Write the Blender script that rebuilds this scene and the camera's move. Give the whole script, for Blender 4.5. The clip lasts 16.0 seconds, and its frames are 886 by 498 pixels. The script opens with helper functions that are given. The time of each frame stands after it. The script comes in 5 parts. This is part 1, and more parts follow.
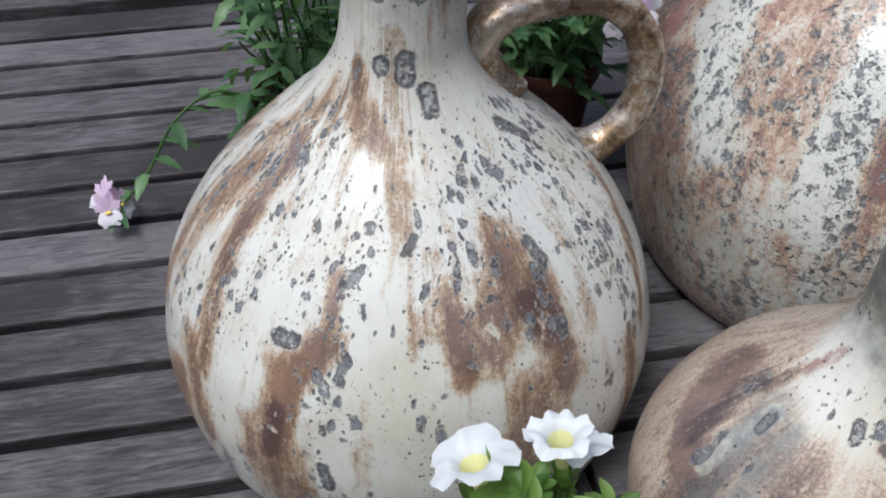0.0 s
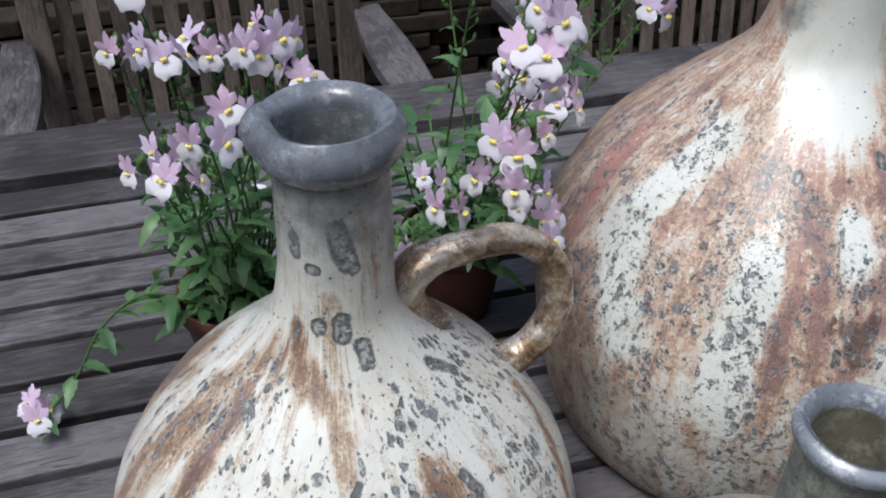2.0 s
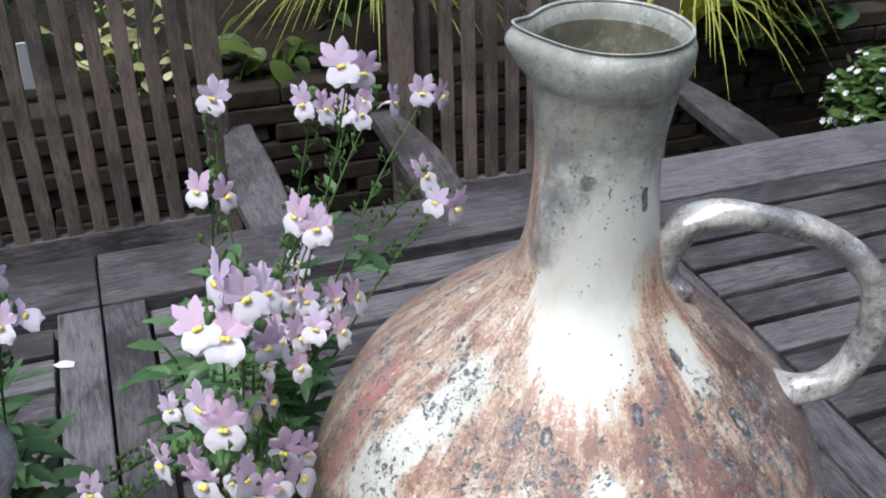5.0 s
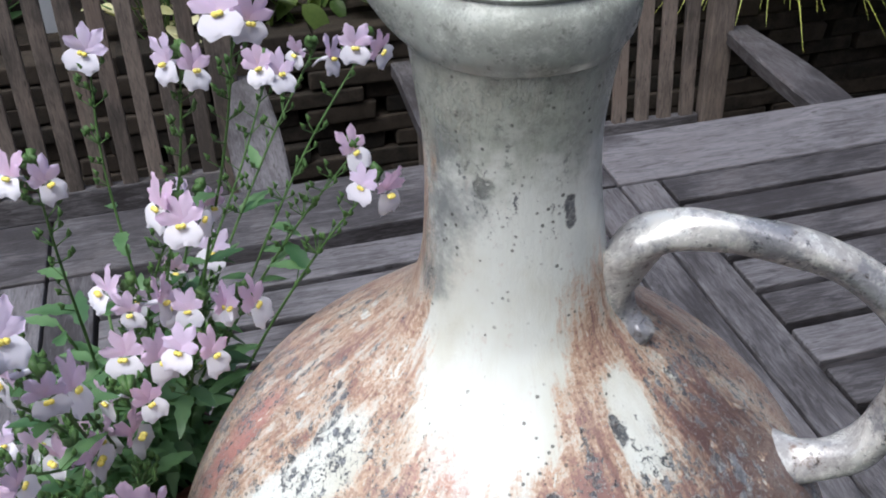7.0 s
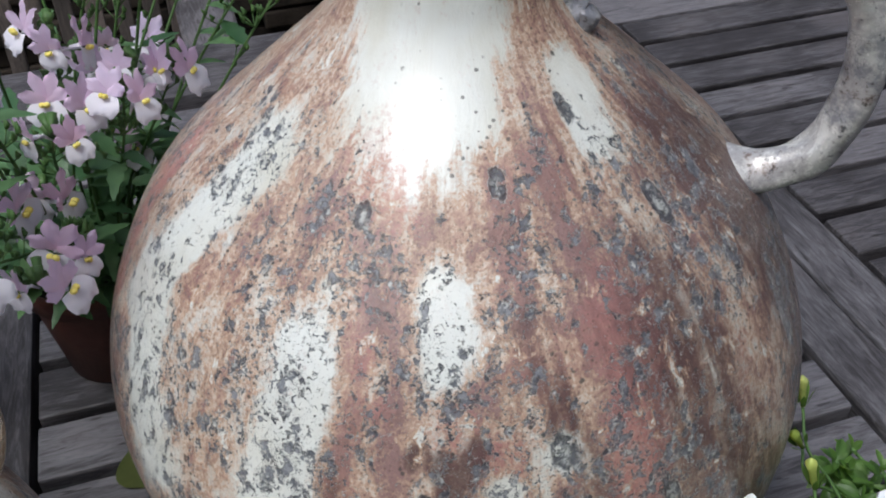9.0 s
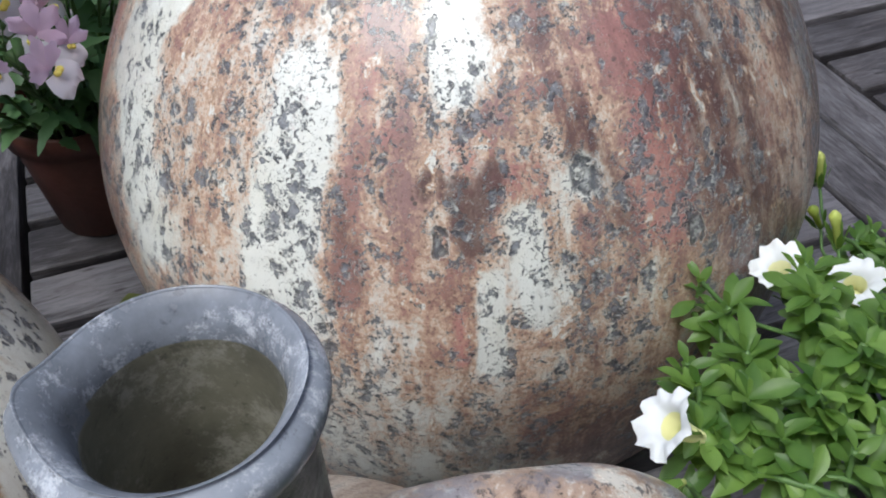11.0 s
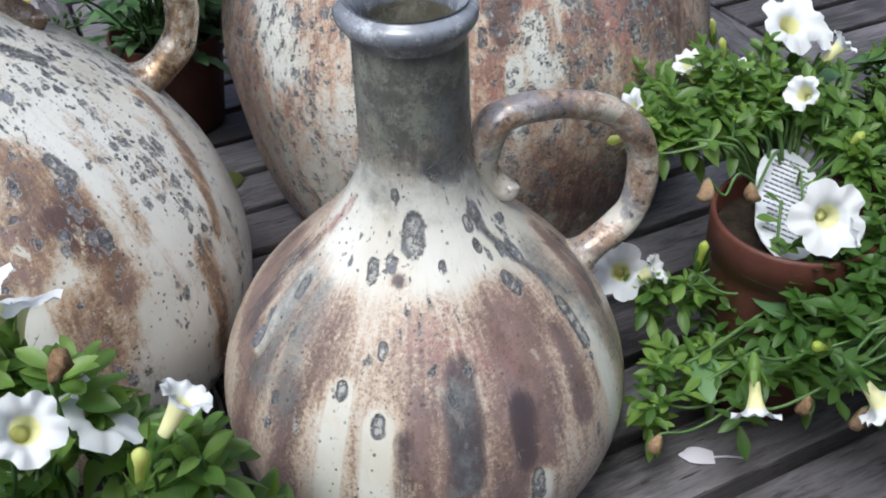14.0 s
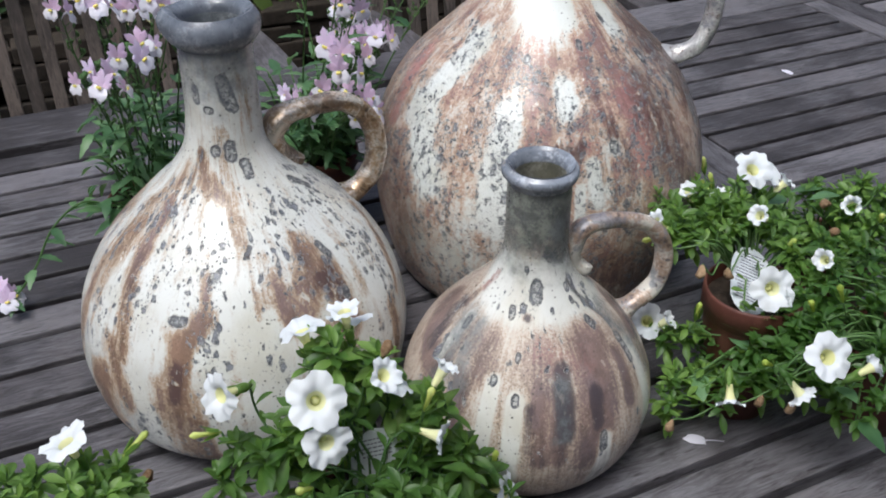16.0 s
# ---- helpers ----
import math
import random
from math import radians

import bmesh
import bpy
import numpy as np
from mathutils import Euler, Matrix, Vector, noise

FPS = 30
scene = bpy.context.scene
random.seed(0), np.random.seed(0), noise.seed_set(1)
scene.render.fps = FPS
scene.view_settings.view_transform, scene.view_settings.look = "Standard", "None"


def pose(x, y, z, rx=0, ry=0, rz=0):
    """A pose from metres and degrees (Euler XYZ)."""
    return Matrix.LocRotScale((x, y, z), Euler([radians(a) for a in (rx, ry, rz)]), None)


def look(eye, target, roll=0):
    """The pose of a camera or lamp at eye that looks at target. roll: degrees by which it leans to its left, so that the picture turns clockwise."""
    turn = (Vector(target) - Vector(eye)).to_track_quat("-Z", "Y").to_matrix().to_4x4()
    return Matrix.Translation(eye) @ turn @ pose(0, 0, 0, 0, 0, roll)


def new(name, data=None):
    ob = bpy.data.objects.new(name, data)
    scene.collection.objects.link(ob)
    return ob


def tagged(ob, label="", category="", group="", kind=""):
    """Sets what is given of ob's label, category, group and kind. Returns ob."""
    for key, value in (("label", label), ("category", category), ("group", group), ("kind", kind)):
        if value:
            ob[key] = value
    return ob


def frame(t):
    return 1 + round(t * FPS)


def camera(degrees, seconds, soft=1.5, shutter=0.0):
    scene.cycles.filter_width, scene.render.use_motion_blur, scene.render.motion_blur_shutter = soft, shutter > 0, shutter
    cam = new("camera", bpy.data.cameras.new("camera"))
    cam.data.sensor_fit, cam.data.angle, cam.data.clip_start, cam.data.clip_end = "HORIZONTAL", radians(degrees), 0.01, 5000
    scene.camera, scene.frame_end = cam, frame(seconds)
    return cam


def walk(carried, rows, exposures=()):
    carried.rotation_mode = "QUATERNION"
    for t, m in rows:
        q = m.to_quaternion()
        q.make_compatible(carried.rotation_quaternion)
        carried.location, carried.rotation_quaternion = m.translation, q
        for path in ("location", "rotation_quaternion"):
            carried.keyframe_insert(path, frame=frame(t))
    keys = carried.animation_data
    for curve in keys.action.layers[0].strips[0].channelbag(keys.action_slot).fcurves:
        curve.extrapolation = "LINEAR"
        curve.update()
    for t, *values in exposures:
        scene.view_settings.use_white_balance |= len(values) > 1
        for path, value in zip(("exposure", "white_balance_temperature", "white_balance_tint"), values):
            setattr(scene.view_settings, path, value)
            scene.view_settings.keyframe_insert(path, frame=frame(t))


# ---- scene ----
cam = camera(50.4, 16.0, soft=1.9)
METRES, EYE, TILT, LEAN, TURN = 1.4, 1.244, -41.5, 0.25, -10.3
ROWS = [
    (0.0, 0.0, 0.0, 0.0, 0.0, 0.0, -0.0),
    (0.5, -0.0148, -0.0027, 0.0147, -2.81, 0.98, 1.72),
    (1.0, -0.0213, -0.009, 0.0288, -3.77, 2.31, 1.96),
    (1.5, -0.0182, -0.0167, 0.0455, -4.61, 3.31, 2.62),
    (2.0, -0.0102, -0.0291, 0.0616, -5.66, 4.46, 3.9),
    (2.5, 0.0076, -0.0422, 0.0687, -7.24, 5.62, 5.04),
    (3.0, 0.0255, -0.0562, 0.0725, -8.71, 6.42, 5.96),
    (3.5, 0.051, -0.0614, 0.0781, -9.5, 7.0, 6.72),
    (4.0, 0.0774, -0.0556, 0.0945, -9.73, 7.65, 7.03),
    (4.5, 0.0867, -0.0319, 0.1184, -9.3, 7.99, 6.5),
    (7.0, 0.1844, 0.0917, 0.1735, -3.65, 5.06, 3.77),
    (7.5, 0.1925, 0.0966, 0.1541, -4.32, 3.91, 4.56),
    (8.0, 0.1901, 0.0973, 0.1354, -4.96, 3.02, 5.21),
    (8.5, 0.1897, 0.1037, 0.1149, -5.13, 2.35, 5.3),
    (11.0, 0.1783, 0.1275, 0.0341, -6.0, -0.57, 7.86),
    (11.5, 0.1637, 0.1171, 0.0134, -6.51, -0.57, 8.43),
    (12.0, 0.1528, 0.0986, -0.0079, -7.42, -0.29, 9.18),
    (12.5, 0.146, 0.0841, -0.0289, -8.35, -0.11, 10.08),
    (13.0, 0.1345, 0.0655, -0.0472, -8.96, 0.49, 10.57),
    (13.5, 0.1166, 0.0293, -0.0606, -9.63, 1.47, 10.95),
    (14.0, 0.0969, -0.0105, -0.0683, -10.22, 2.5, 10.89),
    (14.5, 0.0931, -0.0569, -0.0747, -9.4, 3.4, 9.84),
    (15.0, 0.0697, -0.1233, -0.0801, -7.79, 4.41, 8.66),
    (15.5, 0.0362, -0.171, -0.0779, -8.45, 5.89, 8.73),
    (16.0, -0.0171, -0.225, -0.081, -11.14, 7.04, 9.51),
]
walk(cam, [(t, pose(0, 0, EYE, TILT, LEAN, TURN) @ pose(METRES * x, METRES * y, METRES * z, 90 + pitch, roll, yaw)) for t, x, y, z, yaw, pitch, roll in ROWS],
     [(0.0, 0.20), (1.5, 0.24), (2.5, 0.28), (3.0, 0.40), (3.5, 0.44), (4.5, 0.48), (7.0, 0.56), (7.5, 0.48), (8.0, 0.28), (8.5, 0.09), (11.0, 0.43), (12.0, 0.58), (13.5, 0.58), (14.5, 0.40), (15.0, 0.36), (16.0, 0.33)])

# ---- light: a bright, thinly clouded sky, cut off low down by added walls ----
world = bpy.data.worlds.new("sky")
scene.world = world
world.use_nodes = True
wn = world.node_tree
sky = wn.nodes.new("ShaderNodeTexSky")
sky.sky_type, sky.sun_disc = "NISHITA", False
sky.sun_elevation, sky.sun_rotation = radians(67), radians(237)
sky.air_density, sky.dust_density = 1.0, 4.0
wn.nodes["Background"].inputs["Strength"].default_value = 0.15
wn.links.new(sky.outputs["Color"], wn.nodes["Background"].inputs["Color"])
sun = new("sun", bpy.data.lights.new("sun", "SUN"))
sun.data.energy, sun.data.angle, sun.data.color = 1.95, radians(22), (0.89, 0.96, 1.0)
sun.matrix_world = look((-1.6, -0.75, 5.2), (0, 0.3, 0.7))


# ---- materials ----
class Mat:
    """A short hand for node materials."""

    def __init__(self, name, rough=0.6, metal=0.0, spec=0.5):
        self.m = bpy.data.materials.new(name)
        self.m.use_nodes = True
        self.t = self.m.node_tree
        self.b = self.t.nodes["Principled BSDF"]
        self.b.inputs["Roughness"].default_value = rough
        self.b.inputs["Metallic"].default_value = metal
        self.b.inputs["Specular IOR Level"].default_value = spec

    def node(self, kind, **kw):
        n = self.t.nodes.new(kind)
        for k, v in kw.items():
            setattr(n, k, v)
        return n

    def put(self, sock, v):
        if isinstance(v, bpy.types.NodeSocket):
            self.t.links.new(v, sock)
        elif isinstance(v, tuple) and len(v) == 3 and sock.type == "RGBA":
            sock.default_value = (*v, 1)
        else:
            sock.default_value = v

    def coord(self, scale=(1, 1, 1), random_shift=False):
        c = self.node("ShaderNodeTexCoord").outputs["Object"]
        n = self.node("ShaderNodeMapping")
        n.inputs["Scale"].default_value = scale
        self.put(n.inputs["Vector"], c)
        if random_shift:
            info = self.node("ShaderNodeObjectInfo")
            a = self.node("ShaderNodeVectorMath", operation="SCALE")
            a.inputs[0].default_value = (37.0, 53.0, 29.0)
            self.put(a.inputs["Scale"], info.outputs["Random"])
            self.put(n.inputs["Location"], a.outputs[0])
        return n.outputs[0]

    def noise(self, vec, scale, detail=4, rough=0.6, out="Fac", distortion=0.0):
        n = self.node("ShaderNodeTexNoise")
        n.inputs["Scale"].default_value, n.inputs["Detail"].default_value = scale, detail
        n.inputs["Roughness"].default_value, n.inputs["Distortion"].default_value = rough, distortion
        self.put(n.inputs["Vector"], vec)
        return n.outputs[out]

    def voronoi(self, vec, scale, out="Distance", feature="F1", rnd=1.0):
        n = self.node("ShaderNodeTexVoronoi", feature=feature)
        n.inputs["Scale"].default_value, n.inputs["Randomness"].default_value = scale, rnd
        self.put(n.inputs["Vector"], vec)
        return n.outputs[out]

    def math(self, op, a, b=0.0, c=0.0, clamp=False):
        n = self.node("ShaderNodeMath", operation=op, use_clamp=clamp)
        for s, v in zip(n.inputs, (a, b, c)):
            self.put(s, v)
        return n.outputs[0]

    def step(self, v, lo, hi):
        n = self.node("ShaderNodeMapRange", interpolation_type="SMOOTHSTEP")
        for k, x in (("Value", v), ("From Min", lo), ("From Max", hi)):
            self.put(n.inputs[k], x)
        return n.outputs[0]

    def mix(self, f, a, b, blend="MIX"):
        n = self.node("ShaderNodeMix", data_type="RGBA", blend_type=blend)
        for k, v in ((0, f), (6, a), (7, b)):
            self.put(n.inputs[k], v)
        return n.outputs[2]

    def attr(self, name):
        return self.node("ShaderNodeAttribute", attribute_name=name).outputs["Fac"]

    def random(self):
        return self.node("ShaderNodeObjectInfo").outputs["Random"]

    def color(self, v):
        self.put(self.b.inputs["Base Color"], v)
        return self

    def rough(self, v):
        self.put(self.b.inputs["Roughness"], v)
        return self

    def bump(self, h, strength=0.5, dist=0.002):
        n = self.node("ShaderNodeBump")
        n.inputs["Strength"].default_value, n.inputs["Distance"].default_value = strength, dist
        self.put(n.inputs["Height"], h)
        self.put(self.b.inputs["Normal"], n.outputs[0])
        return self


def teak(name, axis, dark=(0.026, 0.023, 0.025), light=(0.175, 0.169, 0.184), brown=(0.060, 0.048, 0.048)):
    """Weathered silver-grey teak with the grain along one axis."""
    m = Mat(name, 0.6, spec=0.45)
    long = [60.0, 60.0, 60.0]
    long[axis] = 8.0
    v = m.coord(tuple(long), True)
    w = m.coord((1, 1, 1), True)
    grain = m.noise(v, 2.6, 9, 0.78, distortion=0.9)
    fine = m.noise(v, 9.0, 4, 0.7)
    patch = m.noise(w, 7.0, 3, 0.6)
    tone = m.math("ADD", m.math("MULTIPLY", grain, 0.75), m.math("MULTIPLY", fine, 0.25))
    tone = m.math("ADD", tone, m.math("MULTIPLY", m.math("SUBTRACT", patch, 0.5), 0.5))
    tone = m.math("ADD", tone, m.math("MULTIPLY", m.math("SUBTRACT", m.random(), 0.5), 0.16))
    c = m.mix(m.step(tone, 0.35, 0.72), dark, light)
    c = m.mix(m.math("MULTIPLY", m.step(patch, 0.5, 0.75), 0.5), c, brown)
    crack = m.step(m.noise(v, 5.0, 2, 0.5), 0.36, 0.30)
    c = m.mix(m.math("MULTIPLY", crack, 0.75), c, (0.018, 0.015, 0.014))
    m.color(c).rough(m.math("ADD", 0.42, m.math("MULTIPLY", fine, 0.3)))
    h = m.math("SUBTRACT", m.math("ADD", grain, m.math("MULTIPLY", fine, 0.4)), m.math("MULTIPLY", crack, 0.5))
    m.bump(h, 0.55, 0.0012)
    return m.m


TEAK_X = teak("weathered_teak_x", 0)
TEAK_Y = teak("weathered_teak_y", 1)
TEAK_Z = teak("weathered_teak_z", 2, (0.05, 0.042, 0.038), (0.19, 0.155, 0.135), (0.12, 0.085, 0.07))


def bottle_glaze(name, cream, neck_low, neck_high, neck_colour, seed, pit=1.0, rust=(0.19, 0.105, 0.07), deep=(0.085, 0.05, 0.05), pink=(0.31, 0.155, 0.14), ochre=(0.42, 0.30, 0.195), pit_dark=(0.062, 0.068, 0.086), pit_pale=(0.22, 0.235, 0.268), flow=0.8, grain=0.9, edge=1.3, mauve=(0.21, 0.15, 0.155), neck_pale=(0.33, 0.36, 0.31), crackle=0.6, ragged=1.5, jagged=0.5, flakes=1.0, warp=0.004):
    """Cream glass with rusty runs, slate-grey pits with a crackled skin and a smoky neck."""
    m = Mat(name, 0.3, spec=0.5)
    obj = m.node("ShaderNodeTexCoord").outputs["Object"]
    xyz = m.node("ShaderNodeSeparateXYZ")
    m.put(xyz.inputs[0], obj)
    z = xyz.outputs["Z"]
    flat = m.node("ShaderNodeCombineXYZ")
    m.put(flat.inputs[0], xyz.outputs["X"])
    m.put(flat.inputs[1], xyz.outputs["Y"])
    unit = m.node("ShaderNodeVectorMath", operation="NORMALIZE")
    m.put(unit.inputs[0], flat.outputs[0])

    def unrolled(stretch, wobble, swing=0.4):
        """Coordinates round the bottle, in which runs follow the way down from the neck."""
        s = m.node("ShaderNodeVectorMath", operation="MULTIPLY_ADD")
        m.put(s.inputs[0], unit.outputs[0])
        s.inputs[1].default_value = (0.115 * swing, 0.115 * swing, 0)
        near = m.node("ShaderNodeVectorMath", operation="MULTIPLY_ADD")
        m.put(near.inputs[0], flat.outputs[0])
        near.inputs[1].default_value = (1 - swing, 1 - swing, 0)
        up = m.node("ShaderNodeCombineXYZ")
        up.inputs[0].default_value, up.inputs[1].default_value = seed, seed * 0.7
        m.put(up.inputs[2], m.math("MULTIPLY", z, stretch))
        m.put(near.inputs[2], up.outputs[0])
        m.put(s.inputs[2], near.outputs[0])
        w = m.node("ShaderNodeVectorMath", operation="MULTIPLY_ADD")
        m.put(w.inputs[0], m.noise(obj, 26, 3, 0.6, out="Color"))
        w.inputs[1].default_value = (wobble, wobble, wobble)
        m.put(w.inputs[2], s.outputs[0])
        return w.outputs[0]

    p, p2, run = unrolled(1.0, 0.012), unrolled(0.62, 0.016), unrolled(0.10, 0.006, 1.0)
    rag = m.noise(p2, 75, 7, 0.78)
    grit = m.noise(obj, 460, 3, 0.7)
    dots = m.voronoi(obj, 520)
    runs = m.noise(run, 60, 4, 0.6)
    fine = m.noise(run, 240, 4, 0.65)
    off = lambda v, k: m.math("MULTIPLY", m.math("SUBTRACT", v, 0.5), k)
    stain = m.math("ADD", m.attr("rust"), m.math("ADD", off(runs, flow), m.math("ADD", off(fine, 0.35), off(rag, ragged))))
    fuzz = m.math("ADD", stain, off(grit, grain))
    base = m.mix(m.step(m.noise(p, 16, 4, 0.6), 0.4, 0.75), cream, tuple(0.86 * x * y for x, y in zip(cream, (1.0, 0.96, 0.88))))
    base = m.mix(m.math("MULTIPLY", m.step(fine, 0.5, 0.75), 0.15), base, (0.52, 0.46, 0.40))
    c = m.mix(m.math("MULTIPLY", m.step(stain, 0.12, 0.6), 0.75), base, tuple(0.5 * x + 0.5 * y for x, y in zip(cream, ochre)))
    c = m.mix(m.math("MULTIPLY", m.step(fuzz, 0.28, 0.62), 0.9), c, ochre)
    brown = m.mix(m.step(m.noise(p2, 48, 6, 0.75), 0.38, 0.64), tuple(0.6 * x for x in rust), tuple(1.5 * x for x in rust))
    brown = m.mix(m.step(rag, 0.42, 0.66), brown, tuple(1.15 * x for x in rust))
    brown = m.mix(m.math("MULTIPLY", m.step(m.noise(p2, 20, 4, 0.65), 0.44, 0.62), 0.7), brown, mauve)
    c = m.mix(m.step(fuzz, 0.45, 0.85), c, brown)
    c = m.mix(m.math("MULTIPLY", m.step(m.math("ADD", m.attr("pink"), m.math("ADD", off(rag, 1.3), off(grit, 0.7))), 0.35, 0.9), 0.8), c, pink)
    c = m.mix(m.math("MULTIPLY", m.step(m.math("ADD", m.attr("deep"), m.math("ADD", off(rag, 0.8), off(fine, 0.7))), 0.3, 0.85), 0.85), c, deep)
    flake = m.math("ADD", m.noise(p2, 95, 5, 0.7), m.math("MULTIPLY", m.attr("rust"), -0.06))
    c = m.mix(m.math("MULTIPLY", m.math("MULTIPLY", m.step(flake, 0.54, 0.60), m.step(stain, 0.25, 0.5)), 0.7 * flakes), c, ochre)
    c = m.mix(m.math("MULTIPLY", m.step(flake, 0.58, 0.64), 0.85 * flakes), c, base)
    c = m.mix(m.math("MULTIPLY", m.math("MULTIPLY", m.step(dots, 0.30, 0.18), m.step(stain, 0.3, 0.6)), 0.5), c, tuple(0.45 * x for x in rust))
    # pits in three sizes, drawn out along the runs
    shift = m.node("ShaderNodeVectorMath", operation="MULTIPLY_ADD")
    m.put(shift.inputs[0], m.noise(obj, 135, 4, 0.7, out="Color"))
    shift.inputs[1].default_value = (warp, warp, warp)
    m.put(shift.inputs[2], p2)
    torn = shift.outputs[0]
    mask = m.noise(p2, 30, 2, 0.5)
    jag = m.noise(obj, 190, 6, 0.8, distortion=0.5)
    grow = m.math("ADD", m.math("ADD", off(mask, 0.95), m.math("SUBTRACT", m.attr("pits"), 0.45)), m.math("ADD", off(rag, 0.45), off(jag, jagged)))
    grow = m.math("MINIMUM", grow, 0.31)
    s1 = m.step(m.math("SUBTRACT", m.voronoi(torn, 74 / pit), m.math("MULTIPLY", grow, 1.15)), 0.11, -0.02)
    s2 = m.step(m.math("SUBTRACT", m.voronoi(torn, 150 / pit), m.math("MULTIPLY", m.math("ADD", grow, -0.05), 1.0)), 0.10, -0.02)
    s3 = m.step(m.math("SUBTRACT", m.voronoi(torn, 330 / pit), m.math("MULTIPLY", m.math("ADD", grow, -0.06), 0.75)), 0.1, 0.0)
    blob = m.step(m.math("ADD", m.attr("blob"), m.math("ADD", off(m.noise(obj, 90, 6, 0.75), 1.1), off(jag, 0.6))), 0.45, 0.7)
    pits = m.math("MAXIMUM", m.math("MAXIMUM", s1, s2), m.math("MAXIMUM", s3, blob))
    ridge = m.step(m.noise(obj, 330, 4, 0.7, distortion=0.6), 0.53, 0.60)
    pits = m.math("MULTIPLY", pits, m.step(m.noise(obj, 230, 4, 0.7), 0.64, 0.56))
    slate = m.mix(m.step(m.noise(obj, 170, 5, 0.75), 0.36, 0.62), pit_dark, pit_pale)
    slate = m.mix(m.math("MULTIPLY", ridge, crackle), slate, tuple(0.85 * x for x in cream))
    slate = m.mix(m.math("MULTIPLY", m.step(m.attr("blob"), 0.35, 0.7), 0.6), slate, tuple(0.55 * x for x in pit_dark))
    hollow = m.math("MULTIPLY", m.step(m.attr("blob"), 0.72, 0.97), m.step(m.noise(obj, 300, 5, 0.75), 0.44, 0.56))
    slate = m.mix(m.math("MULTIPLY", hollow, 0.8), slate, tuple(0.8 * x for x in cream))
    c = m.mix(m.math("MULTIPLY", pits, 0.94), c, slate)
    halo = m.math("MULTIPLY", m.step(pits, 0.01, 0.10), m.step(pits, 0.45, 0.15))
    c = m.mix(m.math("MULTIPLY", halo, 0.7), c, cream)
    rim = m.math("MULTIPLY", m.math("MULTIPLY", pits, m.math("SUBTRACT", 1.0, pits)), edge)
    c = m.mix(rim, c, (0.05, 0.042, 0.042))
    # smoky neck, patchy at its lower edge
    cloud = m.noise(obj, 55, 8, 0.75)
    nz = m.math("ADD", z, m.math("ADD", off(m.noise(obj, 60, 5, 0.7), 0.08), off(cloud, 0.03)))
    smoke = m.step(nz, neck_low, neck_high)
    tone = m.mix(m.step(cloud, 0.36, 0.62), tuple(x * 0.6 for x in neck_colour), neck_colour)
    tone = m.mix(m.math("MULTIPLY", m.step(m.noise(obj, 75, 8, 0.8), 0.46, 0.60), 0.65), tone, neck_pale)
    c = m.mix(m.math("MULTIPLY", smoke, 0.92), c, tone)
    smear = m.step(m.math("ADD", m.attr("smoke"), m.math("ADD", off(cloud, 1.6), 0.0)), 0.2, 0.9)
    c = m.mix(m.math("MULTIPLY", smear, 0.9), c, m.mix(m.step(cloud, 0.4, 0.62), (0.075, 0.085, 0.095), (0.17, 0.185, 0.19)))
    specks = m.math("MULTIPLY", m.step(m.math("ADD", m.voronoi(obj, 230), off(jag, 0.6)), 0.24, 0.12), m.step(m.noise(p, 40, 3, 0.6), 0.50, 0.6))
    c = m.mix(m.math("MULTIPLY", specks, 0.8), c, (0.06, 0.058, 0.055))
    m.color(c)
    m.rough(m.math("ADD", 0.25, m.math("ADD", m.math("MULTIPLY", m.step(fuzz, 0.3, 0.8), 0.16), m.math("MULTIPLY", pits, 0.12))))
    h = m.math("ADD", m.math("MULTIPLY", pits, -0.8), m.math("ADD", m.math("MULTIPLY", rag, 0.5), m.math("MULTIPLY", m.math("MULTIPLY", ridge, pits), 0.5)))
    h = m.math("ADD", h, m.math("MULTIPLY", m.math("MULTIPLY", grit, m.step(fuzz, 0.2, 0.7)), 0.35))
    m.bump(h, 0.7, 0.0017)
    m.b.inputs["Coat Weight"].default_value, m.b.inputs["Coat Roughness"].default_value = 0.28, 0.16
    return m.m


def smooth_glass(name, colour, rough=0.19, worn_glint=0.4):
    m = Mat(name, rough)
    v = m.coord()
    n = m.noise(v, 40, 5, 0.65)
    c = m.mix(m.step(n, 0.3, 0.7), colour, tuple(x * 0.55 for x in colour))
    # pale patches: worn spots, and rim highlights painted into the colour
    c = m.mix(m.math("MULTIPLY", m.step(m.noise(v, 60, 8, 0.85), 0.49, 0.62), worn_glint), c, tuple(0.25 + 1.1 * x for x in colour))
    c = m.mix(m.math("MULTIPLY", m.step(m.noise(v, 180, 5, 0.8), 0.56, 0.66), 0.6), c, tuple(0.3 * x for x in colour))
    m.color(c).rough(m.math("ADD", rough - 0.1, m.math("MULTIPLY", n, 0.25))).bump(n, 0.2, 0.002)
    return m.m


